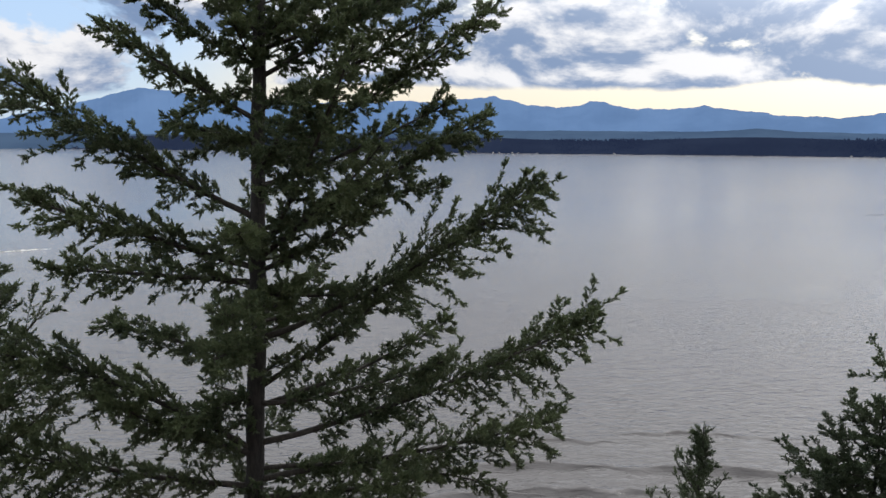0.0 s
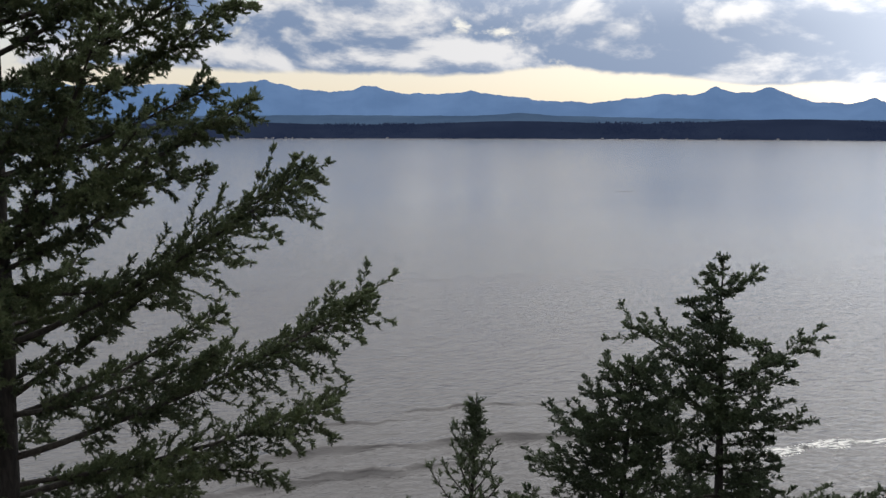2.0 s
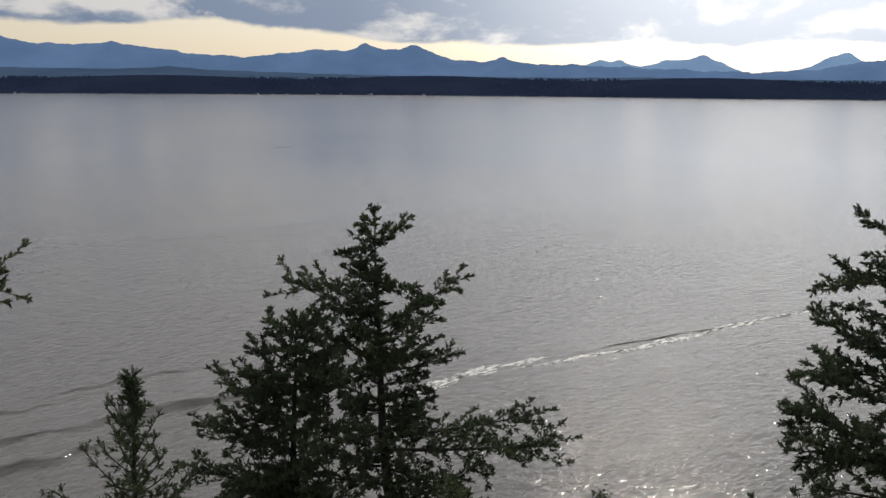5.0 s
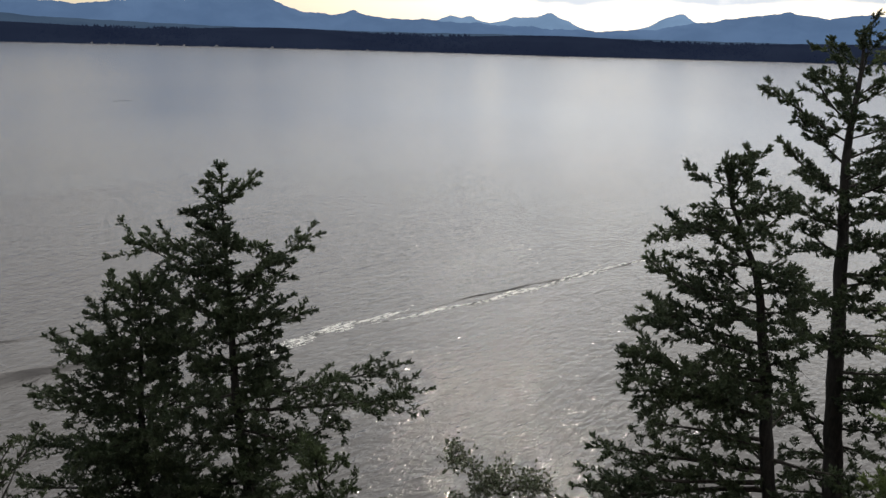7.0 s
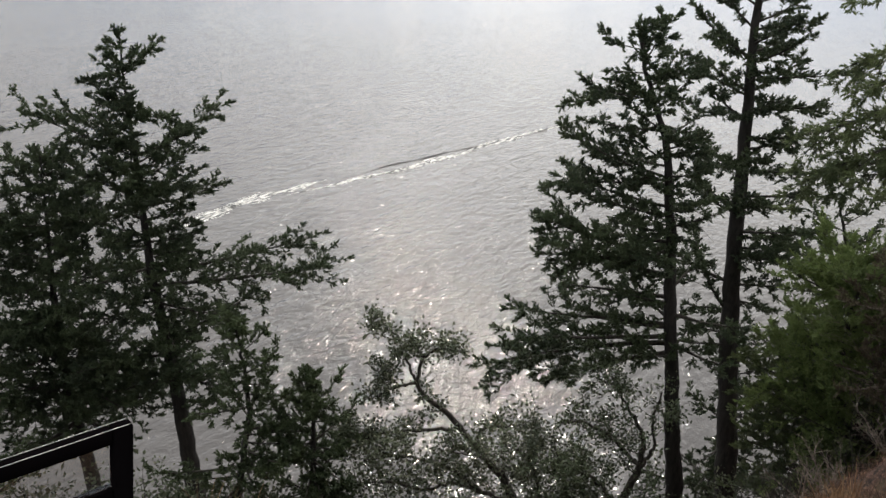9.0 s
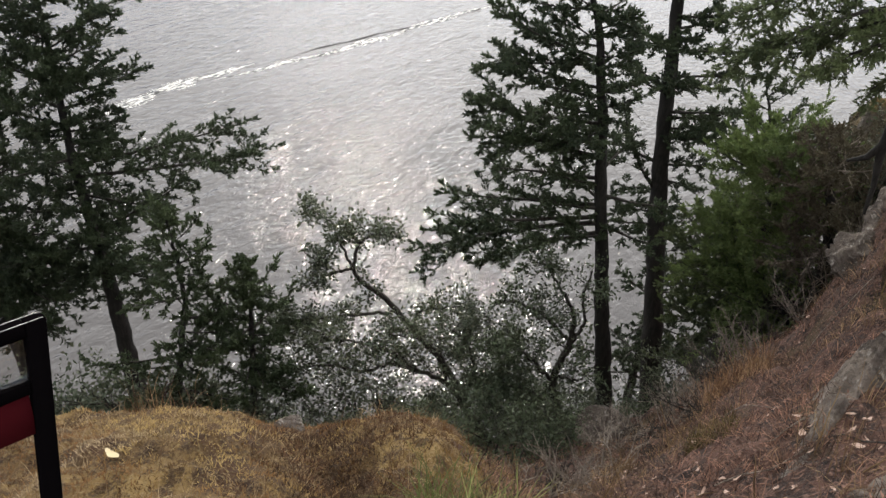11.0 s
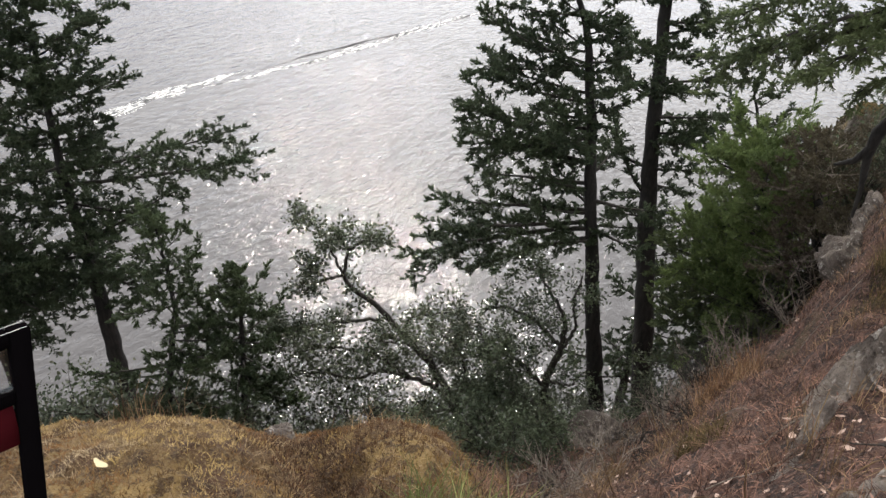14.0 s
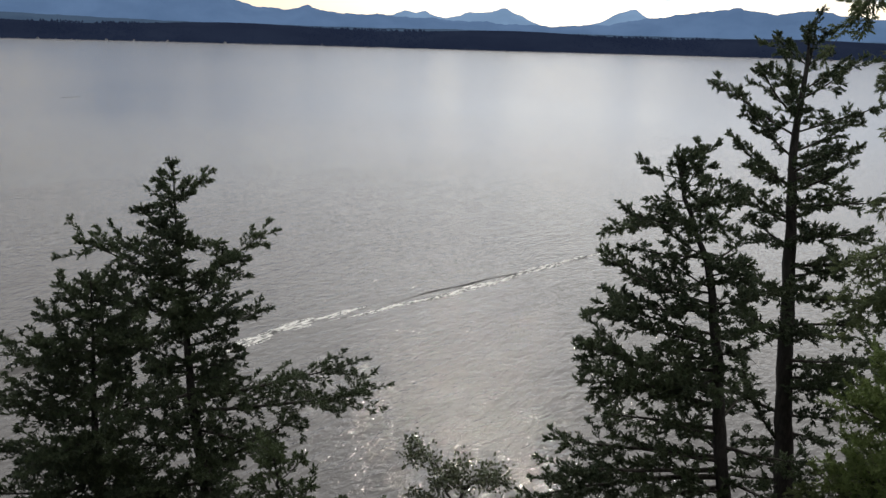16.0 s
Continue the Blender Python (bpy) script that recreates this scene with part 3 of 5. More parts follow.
def sprigs_template(rng, needles, length, needle, width, variants=8):
    """Shoots along +z: brushes of forward-swept needles, each a slim triangle, closing to a bud."""
    out = []
    for _ in range(variants):
        u = (np.arange(needles) + rng.uniform(0, 1, needles)) / needles
        th = np.arange(needles) * 2.4 + rng.uniform(0, 1, needles)
        spread = np.radians(rng.uniform(38, 74, needles)) * (1 - 0.7 * u ** 2)
        d = np.stack([np.cos(th) * np.sin(spread), np.sin(th) * np.sin(spread), np.cos(spread)], -1)
        root = np.stack([0 * u, 0 * u, u * length], -1)
        side = unit(np.cross(d, unit(rng.normal(0, 1, (needles, 3)))))
        ln = needle * rng.uniform(0.75, 1.2, needles)
        a, b, c = root + side * width / 2, root - side * width / 2, root + d * ln[:, None]
        out.append(np.stack([a, b, c], 1))
    return np.stack(out)


def place_sprigs(rng, tmpl, pos, ways, scale):
    n = len(pos)
    z = unit(ways)
    x = unit(np.cross(z, unit(rng.normal(0, 1, (n, 3)))))
    y = np.cross(z, x)
    m = np.stack([x, y, z], 1) * scale[:, None, None]
    t = tmpl[rng.integers(0, len(tmpl), n)]
    v = np.einsum("nkvi,nij->nkvj", t, m) + pos[:, None, None]
    v = v.reshape(-1, 3)
    return v, np.arange(len(v)).reshape(-1, 3)


def limb_line(start, az, length, rise0, rise1, n, rng, wig=0.035):
    t = np.linspace(0, 1, n)
    rise = np.radians(rise0 + (rise1 - rise0) * t)
    drift = np.cumsum(rng.normal(0, wig, n))
    a = radians(az) + drift - drift.mean()
    d = np.stack([np.sin(a) * np.cos(rise), np.cos(a) * np.cos(rise), np.sin(rise + rng.normal(0, wig, n))], -1)
    p = np.cumsum(d * length / (n - 1), axis=0)
    return start + p - p[0]


def needle_limb(tree, base, line, r0, rng, tmpl, mats, fan, density=13, droop=-0.08, bare=0.14, dead=0.0, gap=0.042, flat=0.9):
    """One limb under a tree with its twigs; its needles are a part of the limb. fan: half the width of the spray, in metres."""
    wood, pos, way, size = [], [], [], []
    n = len(line)
    stem = float(np.abs(tmpl[..., :2, 2]).max())
    length = np.linalg.norm(np.diff(line, axis=0), axis=1).sum()
    wood.append(tube(line, r0 * (1 - 0.88 * np.linspace(0, 1, n)) + 0.004, 6))
    tang = unit(np.gradient(line, axis=0))
    count = max(4, int(length * density * (1 - bare * 0.5)))
    up = np.array([0, 0, 1.0])
    ph, beat = rng.uniform(0, 6.28), rng.uniform(0.24, 0.45)
    for k in range(count):
        s = bare + (1 - bare) * (k + rng.uniform(0, 1)) / count
        q = s * (n - 1)
        i = min(int(q), n - 2)
        p = line[i] + (line[i + 1] - line[i]) * (q - i)
        d = tang[i]
        side = unit(np.cross(d, up)) * (1 if k % 2 else -1)
        clump = 0.70 + 0.38 * math.sin(s * length * 6.28 / beat + ph + 1.6 * (k % 2))
        ln = fan * min(1.0, 0.32 + 2.6 * (s - bare)) * (1.05 - 0.48 * s ** 8) * clump * rng.uniform(0.5, 1.2) + 0.05
        out = unit(d * rng.uniform(0.1, 0.95) + side * rng.uniform(0.1, 1.0) + up * rng.uniform(-1.0, 0.95) * flat)
        m = 5
        tt = np.linspace(0, 1, m)[:, None]
        tw = p + out * ln * tt + up * (droop * ln * tt ** 2) + d * 0.15 * ln * tt ** 2
        wood.append(tube(tw, np.linspace(0.0055, 0.002, m) * (0.6 + r0 * 9), 3))
        if rng.uniform() < dead:
            continue
        td = unit(np.gradient(tw, axis=0))
        k2 = max(2, int(ln / gap))
        u = 0.15 + 0.85 * (np.arange(k2) + rng.uniform(0, 1, k2)) / k2
        b = np.minimum((u * (m - 1)).astype(int), m - 2)
        pp = tw[b] + (tw[b + 1] - tw[b]) * (u * (m - 1) - b)[:, None]
        s2 = unit(np.cross(td[b], up)) * np.where(np.arange(k2) % 2, 1, -1)[:, None]
        w2 = unit(td[b] * rng.uniform(0.6, 1.1, (k2, 1)) + s2 * rng.uniform(0.2, 0.9, (k2, 1)) + up * rng.uniform(-0.35, 0.65, (k2, 1)))
        l2 = rng.uniform(0.75, 1.2, k2)
        pos.append(pp), way.append(w2), size.append(l2)
        # longer side shoots carry a second brush
        far = rng.uniform(0, 1, k2) < 0.75
        c = int(far.sum())
        if c:
            end = pp[far] + w2[far] * 0.8 * stem * l2[far, None]
            for _ in range(2):
                pos.append(end), way.append(w2[far] + rng.normal(0, 0.45, (c, 3)) + up * 0.15), size.append(l2[far] * 0.95)
        for _ in range(5):
            pos.append(tw[-1:] - td[-1:] * rng.uniform(0, 0.06)), way.append(td[-1:] + rng.normal(0, 0.6, (1, 3)) + up * 0.25), size.append(np.array([1.05]))
    for e in range(5):
        pos.append(line[-1:] - tang[-1:] * 0.05 * e), way.append(tang[-1:] + rng.normal(0, 0.28, (1, 3))), size.append(np.array([1.1]))
    v, f = joined(wood)
    limb = thing("limb", v - base, f, mats[1], tree)
    v, f = place_sprigs(rng, tmpl, np.concatenate(pos), np.concatenate(way), np.concatenate(size))
    thing("needles", v - base, f, mats[0], limb, smooth=False)


def conifer(name, label, line, r0, limbs, seed, tmpl_args, fill, reach, mats, spread=0.5, density=13, droop=-0.08, dead=0.08, live_from=0.3, lift=0.0, gap=0.042, bare=0.12, flat=0.9, front=0.4, taper=0.75, inner=0, group=""):
    """A fir. line: bends of the trunk from the foot to the tip, heights from the eye. limbs: height from the eye, azimuth, length, rise at
    the root, rise at the tip, fullness. fill: how many more grow between, with reach(h) their length
    at the height fraction h; a share of them, front, grows on the open side of the slope."""
    rng = np.random.default_rng(seed)
    bends = np.array(line, float) + (0, 0, EYE)
    base, top = bends[0], bends[-1]
    tree = empty(name, base, label, "tree", group)
    n = 40
    z = np.linspace(base[2], top[2], n)
    trunk = np.stack([np.interp(z, bends[:, 2], bends[:, 0]), np.interp(z, bends[:, 2], bends[:, 1]), z], -1)
    for _ in range(2):
        trunk[1:-1] = (trunk[:-2] + 2 * trunk[1:-1] + trunk[2:]) / 4
    trunk[1:-1, :2] += rng.normal(0, 0.008, (n - 2, 2))
    t = np.linspace(0, 1, n)
    foot_z = float(ground_z(base[0], base[1])) - 0.25
    if foot_z < base[2]:
        trunk, t = np.concatenate([[(base[0], base[1], foot_z)], trunk]), np.r_[-0.04, t]
    rad = r0 * (1 - np.clip(t, 0, 1)) ** taper + 0.009
    rad = rad * (1 + 0.05 * rng.normal(0, 1, len(rad)).clip(-1, 1))
    rad[:2] *= (1.3, 1.12)
    v, f = tube(trunk, rad, 12)
    thing("trunk", v - base, f, M_BARK, tree)
    tmpl = sprigs_template(rng, *tmpl_args)
    height = top[2] - base[2]
    facing = math.degrees(math.atan2(-base[0], -base[1]))

    def on_trunk(z):
        return np.array([np.interp(z, trunk[:, 2], trunk[:, 0]), np.interp(z, trunk[:, 2], trunk[:, 1]), z])

    def at_radius(z):
        return float(np.interp(z, trunk[:, 2], rad))

    for z, az, ln, a0, a1, full in limbs:
        p = on_trunk(z + EYE)
        needle_limb(tree, base, limb_line(p, az, ln * 0.93, a0, a1, 16, rng), min(0.034, at_radius(z + EYE) * 0.42) * min(1, 0.4 + ln / 4) * min(1, 0.5 + full * 0.6), rng, tmpl, mats,
                    spread * full * min(1.1, 0.2 + ln / 3.2), density * min(1, 0.35 + full), droop, min(0.3, bare + 0.03 * ln), dead, gap, flat)
    for k in range(fill):
        h = live_from + (0.985 - live_from) * (k + rng.uniform(0, 1)) / fill
        ln = reach(h) * rng.uniform(0.65, 1.1)
        p = on_trunk(base[2] + h * height)
        rise = lift - 6 + 36 * h ** 2 + rng.uniform(-8, 8)
        az = k * 137.5 + rng.uniform(-25, 25)
        if rng.uniform() < front:
            az = facing + rng.uniform(-75, 75)
        needle_limb(tree, base, limb_line(p, az, ln, rise, rise + rng.uniform(6, 20), 12, rng), min(0.036, at_radius(p[2]) * 0.45) * min(1, 0.35 + ln / 3), rng, tmpl, mats,
                    spread * min(1.0, 0.2 + ln / 3.2), density, droop, bare, dead, gap, flat)
    # short leafy shoots close to the trunk
    for k in range(inner):
        h = live_from - 0.1 + (1.07 - live_from) * (k + rng.uniform(0, 1)) / inner
        p = on_trunk(base[2] + h * height)
        needle_limb(tree, base, limb_line(p, k * 137.5 + rng.uniform(-40, 40), rng.uniform(0.3, 0.75), rng.uniform(-15, 30), rng.uniform(0, 40), 7, rng), 0.009, rng, tmpl, mats,
                    0.26, 30, droop, 0.05, dead, gap, flat)
    lead = limb_line(on_trunk(top[2] - 0.14), 0, 0.22, 85, 90, 5, rng)
    needle_limb(tree, base, lead, 0.008, rng, tmpl, mats, 0.06, 34, 0.0, bare=0.0)
    return tree


# the large fir close by
BIG_RIGHT = [(-3.3, 94, 4.22, 15, 31, 1.5), (-3.72, 85, 3.61, 7, 13, 1.1), (-2.14, 91, 3.69, 20, 38, 1.55), (-2.7, 75, 2.45, 32, 38, 0.6), (-2.89, 67, 2.6, 8, 28, 0.5),
     (-2.85, 108, 2.4, 8, 24, 0.5), (-1.07, 84, 2.98, 24, 32, 0.8), (-0.97, 71, 2.3, 18, 6, 0.45), (0.32, 96, 2.28, 18, 34, 1.0), (-0.26, 80, 3.25, 28, 38, 0.65),
     (-0.5, 98, 2.33, 16, 28, 0.7), (-3.59, 81, 3.04, 4, -20, 0.35), (-1.4, 117, 1.8, 21, 33, 0.5), (-1.94, 47, 1.7, -3, 7, 0.4)]
BIG_LEFT = [(-0.85, -105, 2.93, 29, 35, 1.25), (-1.37, -117, 2.45, 18, 22, 1.2), (-1.52, -93, 2.24, 7, 3, 0.8), (-3.4, -122, 2.99, 42, 22, 1.3), (-3.79, -104, 2.74, 9, 17, 1.3),
     (-3.4, -134, 2.11, 23, 39, 0.8), (0.18, -99, 1.89, 30, 34, 0.85), (0.73, -97, 1.57, 25, 37, 0.85), (-0.0, -90, 0.86, -10, -20, 0.15), (0.5, -73, 1.39, -5, -33, 0.3),
     (-2.38, -76, 1.95, 5, 15, 0.8), (-2.76, -155, 1.32, 4, -6, 0.7)]
BIG_NEAR = [(-1.34, 140, 3.04, 46, 52, 0.5), (-1.28, 131, 2.42, 29, 39, 0.5), (-1.63, 177, 1.85, 0, 8, 0.8), (-2.07, -178, 1.68, 1, 9, 0.8), (-3.91, 109, 2.12, 8, 18, 0.9),
     (-4.43, 118, 2.1, 20, 32, 0.9), (-3.72, 37, 1.5, -9, 1, 0.5), (-0.33, 149, 1.81, 18, 34, 0.9), (-1.89, 25, 1.5, 10, 26, 0.4), (1.18, 69, 2.09, 14, 30, 0.9),
     (1.01, 147, 1.51, 9, 29, 0.9), (1.07, -57, 1.35, 28, 44, 0.9), (-0.33, 29, 1.6, 13, 25, 0.4), (1.85, 67, 1.42, 24, 40, 0.9), (1.85, -93, 1.12, 17, 33, 0.9),
     (-1.16, 174, 1.67, 9, 15, 0.7),
     (0.62, 112, 1.9, 22, 34, 0.7), (0.9, 78, 2.2, 18, 30, 0.9), (1.3, -150, 1.4, 20, 34, 0.9)]
NEAR = (12, 0.072, 0.031, 0.0145)
TUFT = (14, 0.050, 0.031, 0.0130)
conifer("douglas_fir", "large dark green fir with long rising limbs", [(-2.25, 9.05, -9.6), (-2.05, 9.07, -3.91), (-1.98, 9.09, -2.13), (-1.93, 9.1, -0.03), (-1.88, 9.11, 1.41), (-1.7, 9.2, 6.2)],
        0.135, BIG_RIGHT + BIG_LEFT + BIG_NEAR, 31, TUFT, 10, lambda h: 2.0 * (1 - h) ** 0.7, (M_FIR, M_TWIG), 0.37, 52, -0.10, live_from=0.45, gap=0.041, bare=0.05, inner=40, dead=0.04)
# its neighbour
BESIDE = [(-1.98, 50, 0.67, 34, 50, 1.0), (-2.49, 104, 1.22, 33, 49, 1.0), (-2.9, 57, 1.09, 26, 38, 1.0), (-3.36, 92, 1.34, 33, 45, 1.0), (-3.72, 44, 1.04, 21, 33, 1.0),
     (-4.07, 84, 1.3, 22, 34, 1.0)]
conifer("douglas_fir", "dark green fir beside the larger one", [(-4.95, 8.2, -8.0), (-4.81, 8.31, -4.31), (-4.65, 8.4, -0.86)], 0.12, BESIDE, 32, NEAR, 40,
        lambda h: 1.9 * (1 - h) ** 0.75 + 0.1, (M_FIR, M_TWIG), 0.7, 19, -0.06, front=0.75)

# the pair on the slope
FAR = (9, 0.060, 0.036, 0.0210)
SLOPE_RIGHT = [(-2.54, 112, 0.65, 34, 54, 0.8), (-3.22, 142, 0.71, 29, -15, 0.8), (-3.84, 122, 1.57, 29, 41, 0.7), (-3.7, 158, 1.04, 18, 34, 0.9), (-4.49, 117, 1.23, -2, 22, 0.75),
     (-4.05, 92, 0.95, 4, 20, 0.9), (-5.0, 149, 0.84, 16, 32, 0.9), (-5.79, 134, 2.83, 4, 6, 0.85), (-5.61, 123, 2.73, 4, 12, 0.7), (-6.72, 124, 1.68, 17, 33, 0.6),
     (-6.08, 154, 1.35, -4, -4, 0.7), (-4.41, 174, 1.22, 23, 35, 0.9)]
SLOPE_LEFT = [(-3.0, -47, 0.66, 31, 43, 0.8), (-2.42, -103, 0.37, 31, 51, 0.8), (-3.73, -55, 1.6, 25, 31, 0.85), (-3.57, -77, 1.18, 22, 50, 0.7), (-3.48, -20, 0.78, 23, 39, 0.8),
     (-4.32, -87, 1.22, 25, 37, 1), (-4.96, -47, 1.04, 15, 23, 1), (-5.5, -79, 1.19, 3, -9, 1), (-6.37, -47, 1.42, 5, 5, 1), (-6.97, -74, 1.53, 10, 2, 1),
     (-3.96, -112, 0.97, 20, 30, 1), (-7.45, -49, 1.74, -2, -10, 1)]
conifer("shore_fir", "dark fir with a narrow uneven top on the slope", [(7.37, 10.2, -10.6), (7.27, 10.42, -7.59), (7.2, 10.72, -5.51), (7.21, 10.82, -3.7), (7.18, 10.84, -3.18), (7.16, 10.85, -2.58), (7.17, 10.85, -2.0)],
        0.17, SLOPE_RIGHT + SLOPE_LEFT, 41, FAR, 50, lambda h: 1.2 * (1 - h) ** 0.6 + 0.05, (M_FIR_DARK, M_TWIG), 0.78, 23, -0.05, live_from=0.36, dead=0.03, bare=0.05, front=0.85, flat=0.6, taper=1.15, inner=14)
BROAD = [(-4.49, -49, 0.76, 49, 65, 1.0), (-4.59, 146, 0.93, 54, 70, 1.0), (-5.06, -55, 1.04, 42, 58, 1.0), (-5.34, -77, 1.22, 34, 46, 1.0), (-5.72, -60, 1.51, 32, 44, 1.0),
     (-4.86, 96, 0.89, 25, 37, 1.0), (-5.34, 141, 1.03, 32, 42, 1.0), (-6.1, -62, 1.62, 19, 25, 1.0), (-6.19, 103, 0.86, 26, 32, 1.0), (-6.88, -73, 1.77, 24, 24, 1.0),
     (-6.88, 101, 0.7, -14, -22, 1.0), (-7.47, -60, 1.85, 17, 9, 1.0), (-4.4, -8, 0.57, 67, 87, 1.0), (-4.21, 91, 0.36, 41, 61, 1.0)]
conifer("shore_fir", "broad dark fir growing close beside another", [(6.43, 11.64, -11.0), (6.3, 12.06, -7.67), (6.33, 12.15, -6.68), (6.44, 12.21, -5.34), (6.49, 12.18, -3.87)],
        0.15, BROAD, 42, FAR, 46, lambda h: 2.2 * (1 - h) ** 0.6 + 0.15, (M_FIR_DARK, M_TWIG), 0.78, 22, -0.05, live_from=0.36, dead=0.03, bare=0.05, front=0.75, flat=0.6, taper=1.1, inner=22)
# young firs in front of them
SLIM = (12, 0.055, 0.024, 0.0105)
conifer("fir_sapling", "slim young fir with a pointed open top", [(2.7, 9.05, -9.2), (2.74, 8.99, -5.31), (2.82, 8.97, -3.12)], 0.05, [], 43, SLIM, 84,
        lambda h: 3.2 * (1 - h) ** 1.0 + 0.03, (M_SAPLING, M_TWIG), 0.15, 10, 0.12, dead=0.0, lift=20, live_from=0.4)
conifer("fir_sapling", "small bushy young fir at the bluff's brink", [(5.58, 7.06, -7.6), (5.80, 6.88, -5.66), (5.72, 6.95, -4.6)], 0.045, [], 44, FAR, 40,
        lambda h: 1.15 * (1 - h) ** 0.55 + 0.06, (M_SAPLING, M_TWIG), 0.34, 13, 0.08, dead=0.0, live_from=0.12, lift=8)
conifer("fir_sapling", "small dense young fir at the bluff's brink", [(6.32, 6.41, -7.5), (6.36, 6.35, -5.34)], 0.04, [], 45, FAR, 40,
        lambda h: 1.05 * (1 - h) ** 0.55 + 0.05, (M_SAPLING, M_TWIG), 0.2, 12, 0.05, dead=0.0, live_from=0.2, lift=10)

# two tall firs
TALL_A = [(-1.41, 3, 0.44, 3, 9, 0.7), (-1.35, -110, 0.29, 35, 55, 0.7), (-1.65, -55, 0.39, 2, 6, 0.8), (-1.85, -18, 0.91, -9, -21, 0.8), (-1.91, -68, 0.9, 6, 18, 0.7),
     (-2.26, -3, 0.85, -7, 1, 0.8), (-2.77, -29, 1.39, 11, 31, 0.7), (-2.64, 8, 0.98, -4, 8, 0.9), (-2.85, -16, 1.34, -5, -9, 0.8), (-3.21, -38, 1.23, 8, 20, 0.9),
     (-3.51, -21, 1.57, -3, 9, 0.95), (-3.74, -36, 1.49, -1, 3, 0.9)]
TALL_A_LOW = [(-3.76, -17, 1.59, 7, 13, 0.95), (-3.93, -40, 1.46, 15, 15, 0.9), (-4.18, -11, 1.4, -5, -9, 0.9), (-4.53, -21, 1.76, -6, -2, 0.85), (-4.76, -23, 2.36, -10, -22, 1.0),
     (-4.68, -40, 1.94, 1, -3, 1.0), (-4.87, -4, 1.79, -24, -36, 0.9), (-3.11, -9, 1.2, 2, 10, 0.9)]
TALL_A_FAR = [(-2.03, 123, 0.66, 33, 45, 0.8), (-2.45, -169, 0.43, 23, 29, 0.8), (-2.33, 103, 0.76, 13, 23, 0.8), (-2.9, 132, 0.46, 21, 27, 0.9), (-3.34, -154, 0.66, 28, 32, 0.9),
     (-1.55, 111, 0.55, 53, 65, 0.7), (-1.79, 102, 0.61, 31, 43, 0.8)]
TALL_B_LEFT = [(-1.07, -14, 1.22, 26, 38, 0.6), (-0.86, -48, 0.89, 31, 63, 0.7), (-1.34, 2, 0.77, 34, 46, 0.8), (-1.71, -26, 0.92, 28, 44, 0.8), (-2.11, 7, 0.78, 19, 31, 0.8),
     (-1.68, -70, 0.83, 18, 26, 0.8), (-2.46, -51, 0.66, 30, 38, 0.8), (-3.05, 4, 0.56, 8, 16, 0.7), (-3.62, -41, 0.56, 22, 34, 0.7), (-0.66, 6, 0.54, 49, 77, 0.6),
     (-0.46, 103, 0.79, 71, 91, 0.6)]
TALL_B_RIGHT = [(-1.03, 160, 1.11, 21, 25, 0.3), (-0.62, 136, 0.78, 25, 45, 0.7), (-1.34, -171, 0.75, 11, 15, 0.8), (-1.96, 162, 1.22, 13, 7, 0.3), (-2.11, 129, 0.8, 24, 36, 0.7),
     (-2.35, -174, 0.93, 15, 15, 0.8), (-3.13, 150, 0.76, 6, -2, 0.7), (-3.47, 162, 1.17, 10, 4, 0.4), (-2.84, -160, 0.77, 21, 27, 0.8), (-4.04, 157, 1.2, 10, 18, 0.5),
     (-4.33, -165, 0.7, 24, 30, 0.8), (-1.61, 107, 0.73, 4, 16, 0.8)]
TALL_B_LOW = [(-5.18, -32, 1.53, 46, 74, 0.5), (-5.1, 21, 0.7, -15, -23, 0.9), (-4.19, 158, 0.73, 11, 7, 0.55), (-4.71, -166, 0.69, 19, 19, 0.8), (-5.45, 9, 0.72, -8, -20, 0.5),
     (-5.63, -49, 0.96, 7, 11, 0.3), (-4.93, 120, 0.74, -16, -22, 0.8), (-3.7, 10, 0.69, 7, 17, 0.7)]
conifer("tall_fir", "tall dark fir with a bare lower trunk", [(9.0, 2.44, -8.1), (8.98, 2.7, -6.8), (8.96, 2.84, -5.94), (8.94, 3.07, -4.54), (8.92, 3.28, -3.17), (8.86, 3.44, -2.3), (8.77, 3.66, -1.79), (8.69, 3.83, -1.26)],
        0.115, TALL_A + TALL_A_LOW + TALL_A_FAR, 51, FAR, 28, lambda h: 1.05 * (1 - h) ** 0.4, (M_FIR_DARK, M_TWIG), 0.70, 20, -0.06, live_from=0.46, bare=0.08, flat=0.45, front=0.6)
conifer("tall_fir", "taller dark fir with a thick straight trunk", [(11.1, 2.42, -9.0), (11.08, 2.68, -7.28), (11.01, 2.95, -5.37), (10.97, 3.1, -3.9), (10.93, 3.23, -2.1), (10.9, 3.33, -1.13), (10.93, 3.27, -0.2), (10.91, 3.3, 0.13)],
        0.17, TALL_B_LEFT + TALL_B_RIGHT + TALL_B_LOW, 52, FAR, 19, lambda h: 1.1 * (1 - h) ** 0.3, (M_FIR_DARK, M_TWIG), 0.70, 20, -0.06, live_from=0.46, bare=0.08, flat=0.45, front=0.6)

# dark young firs behind them
conifer("young_fir", "dark young fir behind the tall trunks", [(12.6, 3.2, -10.6), (12.6, 3.1, -6.3)], 0.08, [], 55, FAR, 36,
        lambda h: 1.5 * (1 - h) ** 0.6 + 0.1, (M_FIR_DARK, M_TWIG), 0.4, 12, -0.02, live_from=0.15, dead=0.0)

